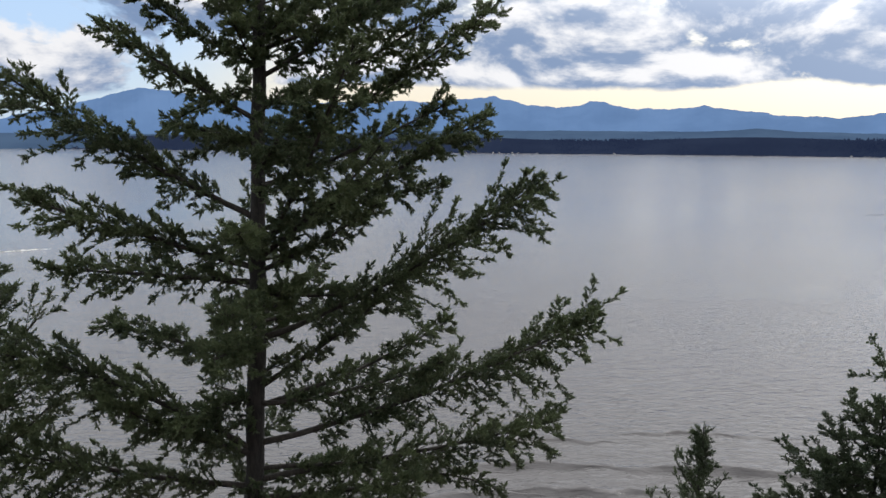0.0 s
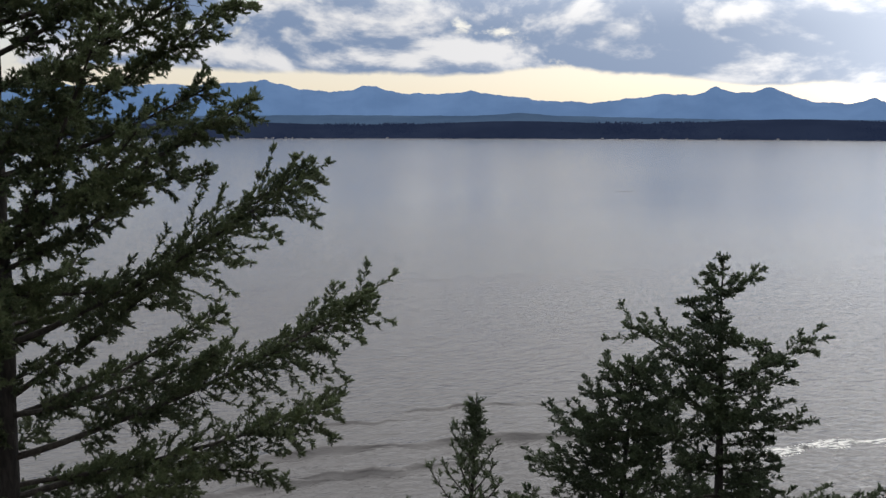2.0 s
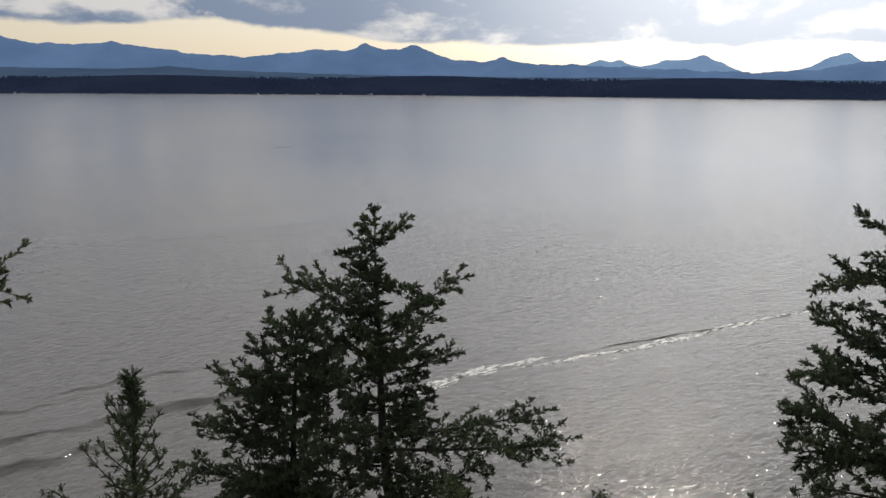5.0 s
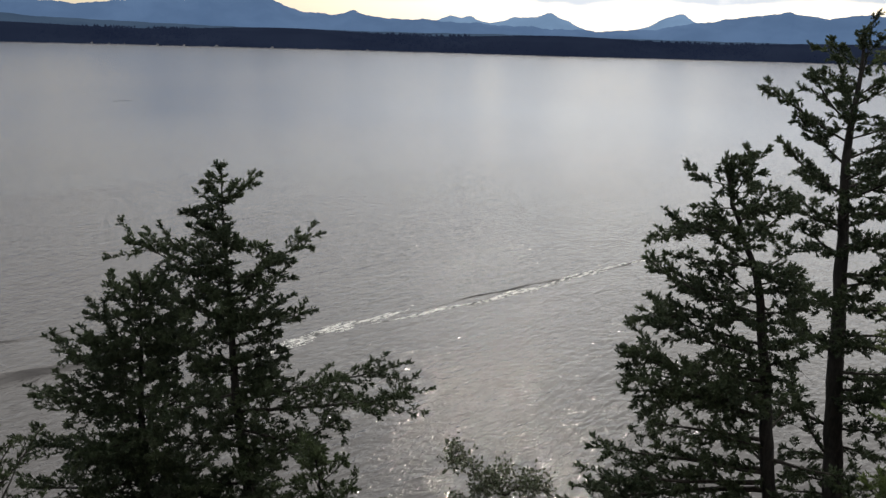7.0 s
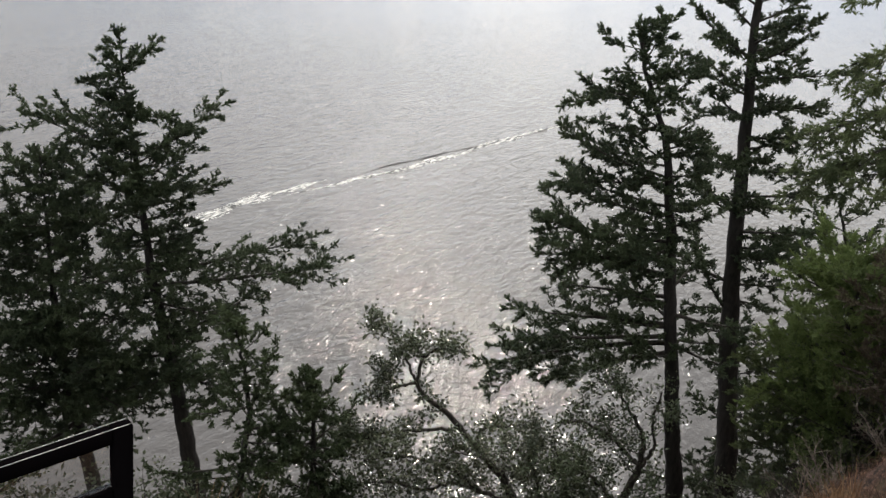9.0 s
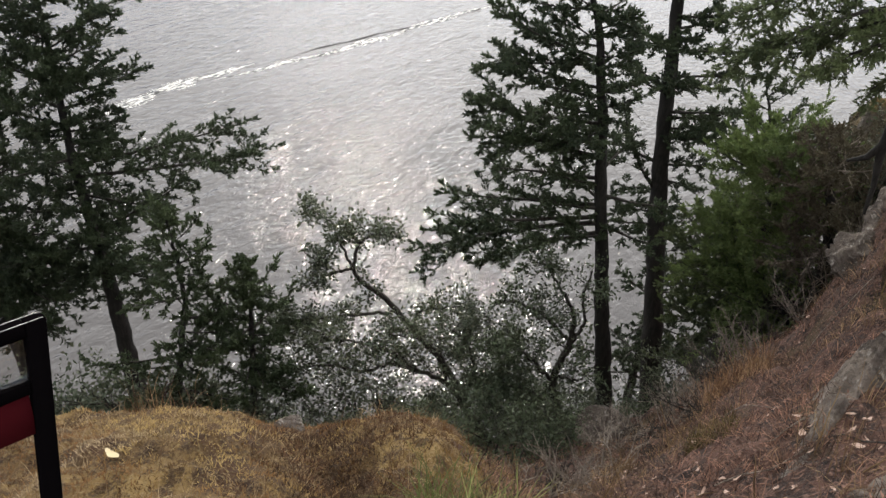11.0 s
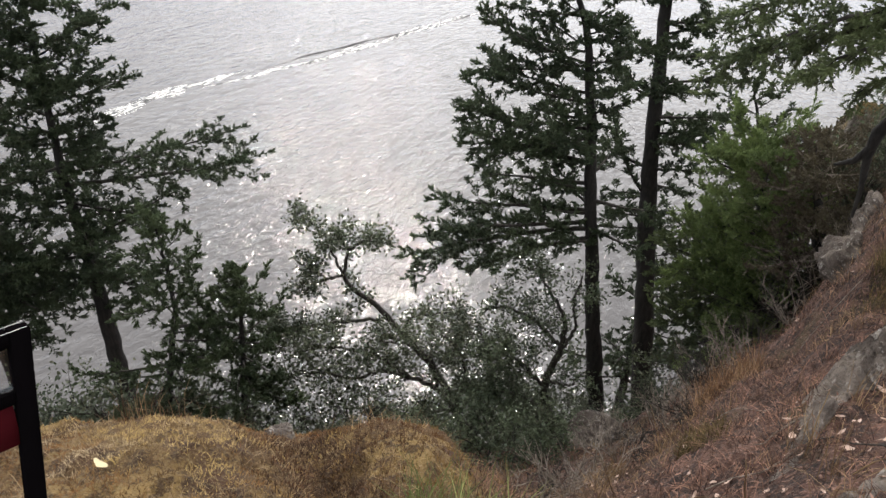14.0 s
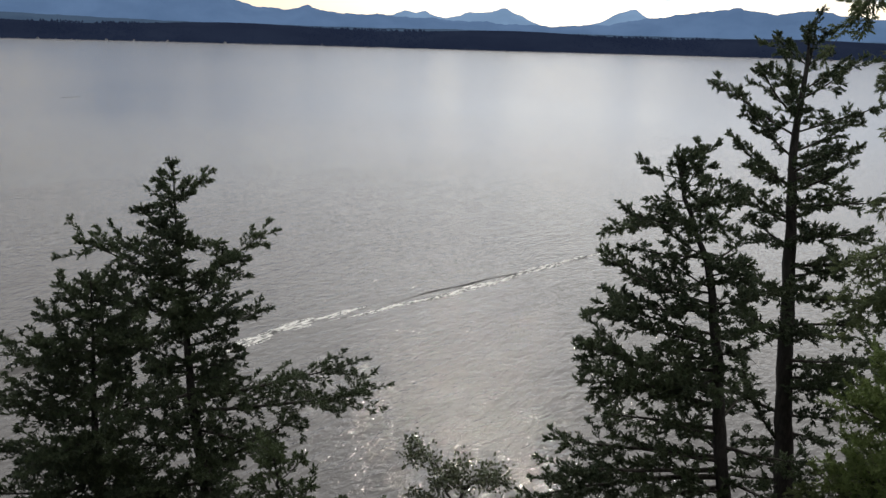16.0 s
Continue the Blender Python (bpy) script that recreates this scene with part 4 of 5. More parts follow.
# bushy bright fir on the right-hand slope, a darker one below it and a pale one behind
BRIGHT = [(-4.26, -25, 0.89, 28, 44, 1), (-4.52, -1, 0.84, 18, 30, 1), (-4.8, -32, 0.91, 30, 42, 1), (-3.81, -9, 0.61, 33, 49, 1), (-3.44, 11, 0.41, 36, 56, 0.9),
     (-3.44, -141, 0.62, 67, 87, 0.9), (-3.62, 156, 0.76, 55, 71, 1), (-3.93, -160, 0.93, 54, 66, 1), (-4.32, 159, 0.77, 57, 65, 1), (-4.06, -86, 1.12, 32, 36, 1),
     (-4.59, -78, 1.21, 37, 37, 1), (-3.74, -99, 1.08, 37, 45, 1), (-4.87, -98, 1.29, 48, 54, 1)]
conifer("young_fir", "bushy bright green fir on the slope", [(8.97, 0.78, -5.5), (8.94, 1.08, -4.25), (8.88, 1.45, -3.05)], 0.08, BRIGHT, 61, NEAR, 36,
        lambda h: 0.95 * (1 - h) ** 0.5 + 0.15, (M_FIR_BRIGHT, M_TWIG), 0.85, 20, 0.0, live_from=0.1, dead=0.0, bare=0.12, front=0.8)
SHADED = [(-5.0, -11, 0.75, 22, 34, 1), (-5.28, 4, 0.8, 5, 13, 1), (-5.65, -18, 0.82, 11, 15, 1), (-5.87, -1, 0.69, -3, -3, 1), (-5.14, 151, 0.73, 36, 46, 1),
     (-5.57, -169, 0.94, 41, 45, 1), (-5.43, -93, 1.24, 35, 35, 1), (-5.0, -101, 1.15, 35, 41, 1)]
conifer("young_fir", "dense dark green fir below the brighter one", [(9.62, 1.2, -6.5), (9.75, 1.73, -4.48)], 0.08, SHADED, 62, FAR, 34,
        lambda h: 1.0 * (1 - h) ** 0.5 + 0.15, (M_FIR_HANG, M_TWIG), 0.75, 18, 0.0, live_from=0.05, dead=0.0, bare=0.1, front=0.7)
BEHIND = [(-4.23, -10, 0.6, 20, 28, 0.9), (-4.14, 155, 0.5, 40, 46, 0.9), (-4.9, -10, 0.85, 11, 19, 0.9), (-5.35, -4, 0.97, 7, 11, 1), (-4.56, -172, 0.7, 54, 62, 0.9),
     (-4.56, -2, 0.71, 12, 18, 0.9)]
conifer("young_fir", "grey-green fir farther down the slope", [(12.95, 1.3, -9.8), (12.91, 1.53, -5.89), (12.81, 2.23, -3.83)], 0.11, BEHIND, 63, FAR, 18,
        lambda h: 1.1 * (1 - h) ** 0.6 + 0.1, (M_SAPLING, M_TWIG), 0.5, 14, 0.0, live_from=0.25, flat=0.4)

# a half-dead bush between the bright fir and the outcrop
DRY = [(-3.22, -6, 0.47, 33, 45, 1), (-3.16, 149, 0.43, 53, 65, 1), (-3.44, 177, 0.42, 47, 53, 1), (-3.5, -22, 0.41, 26, 34, 1), (-3.0, 129, 0.35, 58, 74, 1),
     (-3.38, -88, 0.88, 33, 39, 1), (-3.22, -101, 0.77, 35, 41, 1), (-3.61, -69, 0.6, 22, 22, 1)]
conifer("dry_juniper", "half-dead brown juniper bush beside the outcrop", [(8.29, 0.48, -4.2), (8.28, 0.58, -3.61), (8.26, 0.81, -2.86)], 0.06, DRY, 64, NEAR, 26,
        lambda h: 0.75 * (1 - h) ** 0.4 + 0.15, (M_DRYNEEDLE, M_DEADTWIG), 0.6, 16, 0.0, live_from=0.15, dead=0.35, front=0.7)

# fir standing off to the side, whose sprays hang into the view
OVERHEAD = [(-0.9, 12, 2.84, -14, -30, 1), (-0.6, 14, 2.9, -11, -31, 1), (-0.75, 7, 2.57, -15, -31, 1), (-0.3, 17, 2.58, -10, -30, 0.9), (-0.1, 25, 3.0, -11, -29, 0.7),
     (-0.9, -1, 2.04, -14, -34, 1), (-0.2, 11, 2.17, -12, -36, 1), (2.2, 8, 3.68, -12, -56, 0.8), (2.0, 5, 3.44, -17, -61, 0.9), (1.2, 6, 3.0, -20, -48, 0.9),
     (-0.9, 8, 1.83, -19, -47, 0.5), (-1.0, -8, 1.37, -22, -46, 0.8), (-0.6, -3, 1.67, -25, -53, 0.7)]
side_fir = conifer("hanging_fir", "fir with drooping sprays over the slope", [(6.45, -0.85, -2.4), (6.3, -1.0, 7.0)], 0.17, OVERHEAD, 71, NEAR, 8,
                   lambda h: 1.7 * (1 - h) ** 0.6, (M_FIR_HANG, M_TWIG), 0.31, 24, -0.45, live_from=0.76, flat=0.4)
b = np.array((6.45, -0.85, -2.4 + EYE))
v, f = tube(np.array([(6.45, -0.8, -0.7), (6.7, -0.16, -1.32), (6.8, -0.02, -1.66), (6.9, 0.15, -1.9), (6.99, 0.31, -2.2), (7.04, 0.33, -2.41), (7.09, 0.3, -2.71), (7.1, 0.3, -2.95)]) + (0, 0, EYE) - b,
            [0.075, 0.068, 0.065, 0.06, 0.05, 0.036, 0.02, 0.012], 10)
v2, f2 = tube(np.array([(7.0, 0.31, -2.3), (7.04, 0.41, -2.47), (7.08, 0.54, -2.55)]) + (0, 0, EYE) - b, [0.034, 0.026, 0.012], 8)
thing("bare_limb", *joined([(v, f), (v2, f2)]), M_BARK, side_fir, label="bare crooked lower limb")

# ------------------------------------------------------------------ broad-leaved growth


def leaf_template(rng, leaves, reach, length, width, variants=5):
    """Clusters of folded leaves: four triangles a leaf."""
    out = []
    for _ in range(variants):
        c = rng.normal(0, reach, (leaves, 3))
        d = unit(rng.normal(0, 1, (leaves, 3)) + c * 4 / reach * 0.15)
        side = unit(np.cross(d, rng.normal(0, 1, (leaves, 3))))
        nrm = np.cross(d, side)
        ln = length * rng.uniform(0.7, 1.25, (leaves, 1))
        w = width * rng.uniform(0.8, 1.2, (leaves, 1)) / 2
        a, t = c, c + d * ln
        mid = c + d * ln * 0.5
        l, r = mid + side * w + nrm * w * 0.4, mid - side * w + nrm * w * 0.4
        out.append(np.stack([a, l, t, r], 1))
    return np.stack(out)


def place_leaves(rng, tmpl, pos, scale):
    n = len(pos)
    z = unit(rng.normal(0, 1, (n, 3)))
    x = unit(np.cross(z, unit(rng.normal(0, 1, (n, 3)))))
    m = np.stack([x, np.cross(z, x), z], 1) * scale[:, None, None]
    t = tmpl[rng.integers(0, len(tmpl), n)]
    v = (np.einsum("nkvi,nij->nkvj", t, m) + pos[:, None, None]).reshape(-1, 3)
    q = np.arange(len(v)).reshape(-1, 4)
    return v, np.concatenate([q[:, [0, 1, 2]], q[:, [0, 2, 3]]])


def grow(rng, start, way, length, radius, level, wood, ends, sag=0.0, split=3):
    """A branch that forks on."""
    n = 7
    t = np.linspace(0, 1, n)[:, None]
    w = unit(way)
    k = rng.normal(0, 0.18, 3) * length
    p = start + w * length * t + k * np.sin(t * np.pi) * 0.5 + np.array([0, 0, sag * length]) * t ** 2
    wood.append(tube(p, np.linspace(radius, radius * 0.55, n), 5 if radius > 0.012 else 3))
    if level == 0:
        ends.extend([p[-1], p[-2], p[-3]] if length > 0.15 else [p[-1]])
        return
    for i in range(split):
        u = rng.uniform(0.45, 1.0) if i else 1.0
        q = p[min(n - 1, int(u * (n - 1)))]
        grow(rng, q, w + rng.normal(0, 0.55, 3) + (0, 0, 0.15), length * rng.uniform(0.5, 0.75), radius * 0.55, level - 1, wood, ends, sag, split)


def broadleaf(name, label, base, stems, seed, leaf, mat, wood_mat, level=2, split=3, size=1.0, sag=0.0, category="tree"):
    """A leafy tree or shrub: stems of way, length, radius from the base."""
    rng = np.random.default_rng(seed)
    base = np.array(base, float)
    tree = empty(name, base, label, category)
    tmpl = leaf_template(rng, *leaf)
    for way, length, radius in stems:
        wood, ends = [], []
        grow(rng, np.zeros(3), np.array(way, float), length, radius, level, wood, ends, sag, split)
        v, f = joined(wood)
        stem = thing("stem", v, f, wood_mat, tree)
        e = np.array(ends)
        v, f = place_leaves(rng, tmpl, e + rng.normal(0, 0.05, e.shape), rng.uniform(0.75, 1.25, len(e)) * size)
        thing("leaves", v, f, mat, stem, smooth=False)
    return tree


def leafy_limb(tree, base, rng, tmpl, points, r0, r1, twigs, reach, mat, name="limb", bare=0.5):
    """A curving limb under a tree with its leafy twigs; heights from the eye."""
    p = np.array(points, float) + (0, 0, EYE) - base
    t = np.linspace(0, len(p) - 1, 24)
    line = np.stack([np.interp(t, np.arange(len(p)), p[:, k]) for k in range(3)], -1)
    for _ in range(2):
        line[1:-1] = (line[:-2] + 2 * line[1:-1] + line[2:]) / 4
    line[1:-1] += rng.normal(0, 0.010, line[1:-1].shape)
    wood, ends = [tube(line, np.linspace(r0, r1, len(line)), 8)], []
    for _ in range(twigs):
        q = line[rng.integers(int(len(line) * bare), len(line))]
        grow(rng, q, rng.normal(0, 1, 3) * (1, 1, 0.5) + (0, 0, 0.4), reach * rng.uniform(0.5, 1.2), r1 * 0.55, 1, wood, ends, 0.0, 3)
    limb = thing(name, *joined(wood), M_TWIG, tree)
    if ends:
        e = np.array(ends)
        v, f = place_leaves(rng, tmpl, e, rng.uniform(0.65, 1.15, len(e)))
        thing("leaves", v, f, mat, limb, smooth=False)


def leafy_tree(name, label, at, limbs, seed, mat, leaf):
    """A crooked broad-leaved tree. limbs: points, radius at the root and the tip, how many twigs, their length, the bare share."""
    rng = np.random.default_rng(seed)
    base = np.array((at[0], at[1], float(ground_z(at[0], at[1])) - 0.1))
    tree = empty(name, base, label, "tree")
    tmpl = leaf_template(rng, *leaf)
    for k, (points, r0, r1, twigs, reach, bare) in enumerate(limbs):
        if k == 0:
            points = [(at[0], at[1], base[2] - EYE)] + points
        leafy_limb(tree, base, rng, tmpl, points, r0, r1, twigs, reach, mat, "limb" if k else "trunk", bare)


# the crooked madrone leaning out over the water
leafy_tree("madrone", "crooked madrone with bare curving limbs and leafy tips", (8.95, 4.4), [
    ([(8.76, 4.61, -8.08), (8.67, 4.98, -7.54), (8.43, 5.37, -6.97), (8.3, 5.58, -6.7), (8.18, 5.76, -6.43), (8.01, 5.98, -6.25), (7.96, 6.06, -6.03), (8.01, 5.99, -5.68)], 0.060, 0.022, 5, 0.13, 0.6),
    ([(8.01, 5.99, -5.68), (8.07, 5.9, -5.55), (8.09, 5.71, -5.45), (8.16, 5.43, -5.43)], 0.020, 0.008, 12, 0.12, 0.3),
    ([(8.01, 5.99, -5.68), (8.02, 6.13, -5.54), (7.98, 6.19, -5.41)], 0.016, 0.008, 7, 0.12, 0.3),
    ([(7.96, 6.06, -6.03), (7.96, 6.22, -5.8), (7.86, 6.34, -5.38), (7.67, 6.57, -5.19)], 0.020, 0.008, 14, 0.14, 0.4),
    ([(7.96, 6.06, -6.05), (7.76, 6.14, -6.04), (7.57, 6.22, -5.87), (7.4, 6.43, -5.64)], 0.016, 0.007, 10, 0.13, 0.5),
    ([(7.96, 6.06, -6.05), (7.87, 6.33, -6.19), (7.73, 6.51, -6.33), (7.6, 6.65, -6.39)], 0.016, 0.007, 9, 0.13, 0.4),
    ([(8.33, 5.53, -6.78), (8.07, 5.73, -6.72), (7.73, 6.02, -6.68), (7.36, 6.32, -6.69), (7.16, 6.54, -6.64)], 0.028, 0.010, 15, 0.14, 0.35),
    ([(7.36, 6.32, -6.69), (7.08, 6.49, -6.77), (6.84, 6.73, -6.54)], 0.016, 0.008, 14, 0.2, 0.1),
    ([(8.43, 5.37, -6.97), (8.41, 5.22, -6.66), (8.53, 4.83, -6.49), (8.67, 4.56, -6.49)], 0.024, 0.008, 14, 0.16, 0.3)],
    81, M_MADRONE, (20, 0.052, 0.060, 0.034))
# a spreading tree below it, with open gaps in its crown
leafy_tree("spreading_tree", "low spreading broad-leaved tree with gaps in its crown", (8.2, 3.8), [
    ([(8.13, 3.87, -8.0), (7.97, 4.19, -7.52), (7.85, 4.41, -7.14), (7.66, 4.73, -6.99), (7.46, 5.04, -6.89)], 0.055, 0.020, 6, 0.2, 0.6),
    ([(7.66, 4.73, -6.99), (7.42, 5.1, -6.64), (7.16, 5.62, -6.56), (6.84, 6.0, -6.65)], 0.026, 0.009, 28, 0.2, 0.1),
    ([(7.46, 5.04, -6.89), (7.17, 5.28, -6.97), (6.91, 5.61, -6.8), (6.58, 5.99, -6.88)], 0.024, 0.009, 22, 0.18, 0.3),
    ([(7.85, 4.41, -7.14), (7.89, 4.53, -6.75), (7.74, 4.79, -6.53), (7.5, 5.15, -6.49)], 0.026, 0.009, 28, 0.2, 0.2),
    ([(7.97, 4.19, -7.52), (8.02, 4.08, -6.83), (7.94, 4.23, -6.39), (7.84, 4.43, -6.27)], 0.028, 0.009, 24, 0.22, 0.2),
    ([(7.97, 4.19, -7.52), (7.61, 4.42, -7.37), (7.33, 4.68, -7.39), (7.08, 5.05, -7.38)], 0.024, 0.009, 20, 0.18, 0.3),
    ([(8.05, 4.03, -7.92), (8.1, 3.69, -7.0), (8.05, 3.79, -6.45), (7.98, 3.94, -6.11)], 0.028, 0.010, 24, 0.22, 0.3)],
    82, M_MADRONE, (18, 0.060, 0.058, 0.032))
# the one beside the tall trunks
leafy_tree("leaning_tree", "dark leaning broad-leaved tree beside tall fir trunks", (8.21, 2.87), [
    ([(8.2, 2.9, -7.31), (8.14, 3.07, -6.59), (8.2, 2.91, -6.06), (8.2, 2.92, -5.65), (8.15, 3.05, -5.37)], 0.070, 0.018, 10, 0.2, 0.5),
    ([(8.2, 2.91, -6.06), (8.17, 3.28, -5.79), (8.03, 3.61, -5.63), (7.91, 3.85, -5.7)], 0.028, 0.009, 24, 0.2, 0.2),
    ([(8.14, 3.06, -6.66), (7.92, 3.34, -6.27), (7.81, 3.61, -6.14), (7.69, 3.85, -6.25)], 0.028, 0.009, 26, 0.22, 0.2),
    ([(8.2, 2.91, -6.06), (8.15, 2.76, -5.66), (8.12, 2.83, -5.27), (8.14, 2.78, -4.95)], 0.024, 0.008, 9, 0.2, 0.3),
    ([(8.2, 2.92, -7.1), (7.88, 3.2, -6.72), (7.76, 3.46, -6.67), (7.65, 3.71, -6.88)], 0.026, 0.009, 26, 0.22, 0.2),
    ([(8.14, 3.07, -6.59), (8.06, 2.69, -6.44), (8.12, 2.53, -6.14)], 0.022, 0.008, 8, 0.18, 0.2),
    ([(8.2, 2.92, -5.65), (8.2, 3.2, -5.29), (8.14, 3.34, -5.07), (8.06, 3.53, -5.02)], 0.02, 0.007, 12, 0.16, 0.3)],
    83, M_SHRUB, (18, 0.060, 0.052, 0.028))

# low thicket along the brink
THICKET = [((0.2, 0.1, 1.0), 0.55, 0.018), ((-0.6, 0.3, 0.8), 0.5, 0.015), ((0.5, -0.5, 0.8), 0.5, 0.015), ((0.1, 0.8, 0.7), 0.5, 0.014), ((-0.4, -0.6, 0.9), 0.5, 0.014), ((0.7, 0.4, 0.6), 0.45, 0.012)]
bush_a = broadleaf("shrub", "leafy dark green shrub on the bluff", (6.2, 5.6, 0), THICKET, 91, (15, 0.075, 0.048, 0.024), M_SHRUB, M_TWIG, 2, 3, 1.0, category="shrub")
bush_c = broadleaf("shrub", "open leafy shrub with see-through crown", (6.4, 5.2, 0), THICKET[:4], 93, (8, 0.07, 0.055, 0.028), M_MADRONE, M_TWIG, 2, 3, 1.0, category="shrub")
bush_b = broadleaf("shrub", "leafy dark green shrub on the bluff", (6.9, 4.6, 0), THICKET[:5], 92, (15, 0.078, 0.052, 0.025), M_MADRONE, M_TWIG, 2, 3, 1.0, category="shrub")
spots = [(44, 8.0, 0.62, 0), (48, 7.2, 0.62, 1), (51, 8.4, 0.5, 0), (54, 7.0, 0.6, 1), (57, 7.8, 0.42, 0), (60, 6.6, 0.6, 0), (62, 8.2, 0.8, 1), (65, 7.2, 0.95, 0), (67.5, 8.4, 1.05, 1), (69, 6.8, 0.8, 0),
         (71, 8.6, 0.9, 1), (73, 10.4, 0.9, 0), (66, 9.6, 1.3, 1), (69, 9.8, 1.3, 0), (72, 9.4, 0.9, 1), (91, 9.6, 0.8, 0), (88.5, 10.5, 0.9, 1), (93, 8.6, 0.6, 0), (63.5, 9.3, 1.2, 0),
         (36, 8.8, 0.9, 0), (32, 9.4, 1.0, 1), (29, 9.8, 1.3, 0), (40, 9.8, 0.8, 1), (25, 10.2, 1.6, 1), (21, 10.6, 1.8, 0), (79, 8.2, 0.8, 1), (77, 10.0, 0.9, 0), (42, 9.0, 0.9, 1), (38, 9.4, 1.1, 0), (46, 9.3, 0.85, 0),
         (41, 8.6, 1.35, 2), (45, 8.8, 1.5, 2), (37, 8.4, 1.3, 2), (49, 8.6, 1.3, 2), (52.5, 8.8, 1.3, 2), (33, 8.8, 1.4, 2), (28, 9.2, 1.5, 2), (56, 8.4, 1.15, 2), (43, 7.8, 1.0, 2), (39.5, 9.6, 1.5, 2),
         (85.5, 8.6, 1.1, 0), (86.8, 8.9, 1.15, 1), (84.2, 9.2, 1.2, 0), (88.2, 9.2, 0.9, 0), (86, 9.6, 1.5, 1), (87.5, 9.5, 1.25, 0), (88.4, 9.6, 1.0, 0), (89.3, 9.3, 0.75, 0), (87.0, 10.0, 1.5, 0)]
for n, (az, r, k, which) in enumerate(spots):
    p = compass(az) * r
    m = pose(p[0], p[1], float(ground_z(p[0], p[1])) - 0.05, 0, 0, n * 71)
    src = (bush_a, bush_b, bush_c)[which]
    if n in (0, 1) or (az, which) == (41, 2):
        ob = src
        ob.matrix_basis = m
    else:
        ob = copy_thing(src, m)
    ob.scale = (k, k, k)
    tagged(ob, group="shrubs on the brink")

# ------------------------------------------------------------------ rocks


def rock(label, at, size, turn, seed, mat=M_ROCK, sink=0.3, crag=0.28, name="rock"):
    bm = bmesh.new()
    bmesh.ops.create_icosphere(bm, subdivisions=5, radius=1.0)
    off = Vector((seed * 3.7, seed * 1.9, seed * 0.7))
    rr = random.Random(seed)
    cuts = [(Vector((rr.gauss(0, 1), rr.gauss(0, 1), rr.gauss(0, 1))).normalized(), rr.uniform(0.62, 1.0)) for _ in range(13)]
    for p in bm.verts:
        d = p.co.normalized()
        reach = min([1.25] + [h / d.dot(c) for c, h in cuts if d.dot(c) > 0.2])
        rag = noise.fractal(d * 1.7 + off, 0.9, 2.1, 4) * crag * 0.5 + noise.fractal(d * 9 + off, 0.7, 2.2, 4) * 0.03
        p.co = d * (reach + rag)
    v, f = bm_arrays(bm)
    v = v * np.array(size)
    ob = thing(name, v, f, mat, label=label, category="rock")
    z = float(ground_z(at[0], at[1]))
    ob.matrix_basis = pose(at[0], at[1], z + size[2] * (1 - 2 * sink) if len(at) < 3 else at[2] + EYE, *turn)
    return ob


rock("grey lichen-spotted outcrop jutting from the slope", (6.74, 0.22, -3.20), (0.25, 0.16, 0.22), (24, 20, 62), 17, crag=0.75)
rock("rough grey slab above the jutting outcrop", (7.25, 0.16, -3.05), (0.36, 0.12, 0.12), (8, -12, 10), 21, crag=0.8)
rock("grey rounded boulder at the top of the slope", (6.22, -0.19, -2.44), (0.21, 0.19, 0.15), (5, -8, 10), 2)
rock("grey split boulder at the top of the slope", (5.85, -0.33, -2.43), (0.2, 0.18, 0.13), (-6, 4, 50), 3)
rock("small grey rock among dry grass", (5.55, -0.42, -2.5), (0.15, 0.13, 0.09), (0, 6, 20), 4)
def rock_rib(label, line, widths, high, seed):
    """A worn rock rib running down the slope: line of azimuth and range."""
    a = np.interp(np.linspace(0, len(line) - 1, 90), np.arange(len(line)), [k[0] for k in line])
    r = np.interp(np.linspace(0, len(line) - 1, 90), np.arange(len(line)), [k[1] for k in line])
    w = np.interp(np.linspace(0, len(line) - 1, 90), np.arange(len(line)), widths)
    c = np.stack([np.sin(np.radians(a)) * r, np.cos(np.radians(a)) * r], -1)
    d = np.gradient(c, axis=0)
    side = np.stack([-d[:, 1], d[:, 0]], -1) / np.linalg.norm(d, axis=1)[:, None]
    u = np.linspace(-1, 1, 23)
    v = np.zeros((90, 23, 3))
    ends = np.minimum(1, np.minimum(np.arange(90), 89 - np.arange(90)) / 9)
    for i in range(90):
        for j in range(23):
            p = c[i] + side[i] * u[j] * w[i] * (0.85 + 0.4 * noise.fractal(Vector((c[i][0] * 4, c[i][1] * 4, seed + (u[j] > 0))), 0.8, 2.0, 3))
            lump = 0.6 + 1.3 * noise.fractal(Vector((p[0] * 7, p[1] * 7, seed)), 0.8, 2.1, 5)
            v[i, j] = (*p, high * ends[i] * (1 - abs(u[j]) ** 2.5) * lump * min(1.5, w[i] / 0.09) - 0.03 * (abs(u[j]) > 0.98))
    v[..., 2] += ground_z(v[..., 0], v[..., 1])
    n = np.arange(90 * 23).reshape(90, 23)
    f = np.stack([n[:-1, :-1], n[1:, :-1], n[1:, 1:], n[:-1, 1:]], -1).reshape(-1, 4)
    thing("rock", v.reshape(-1, 3), f, M_ROCK, label=label, category="rock")


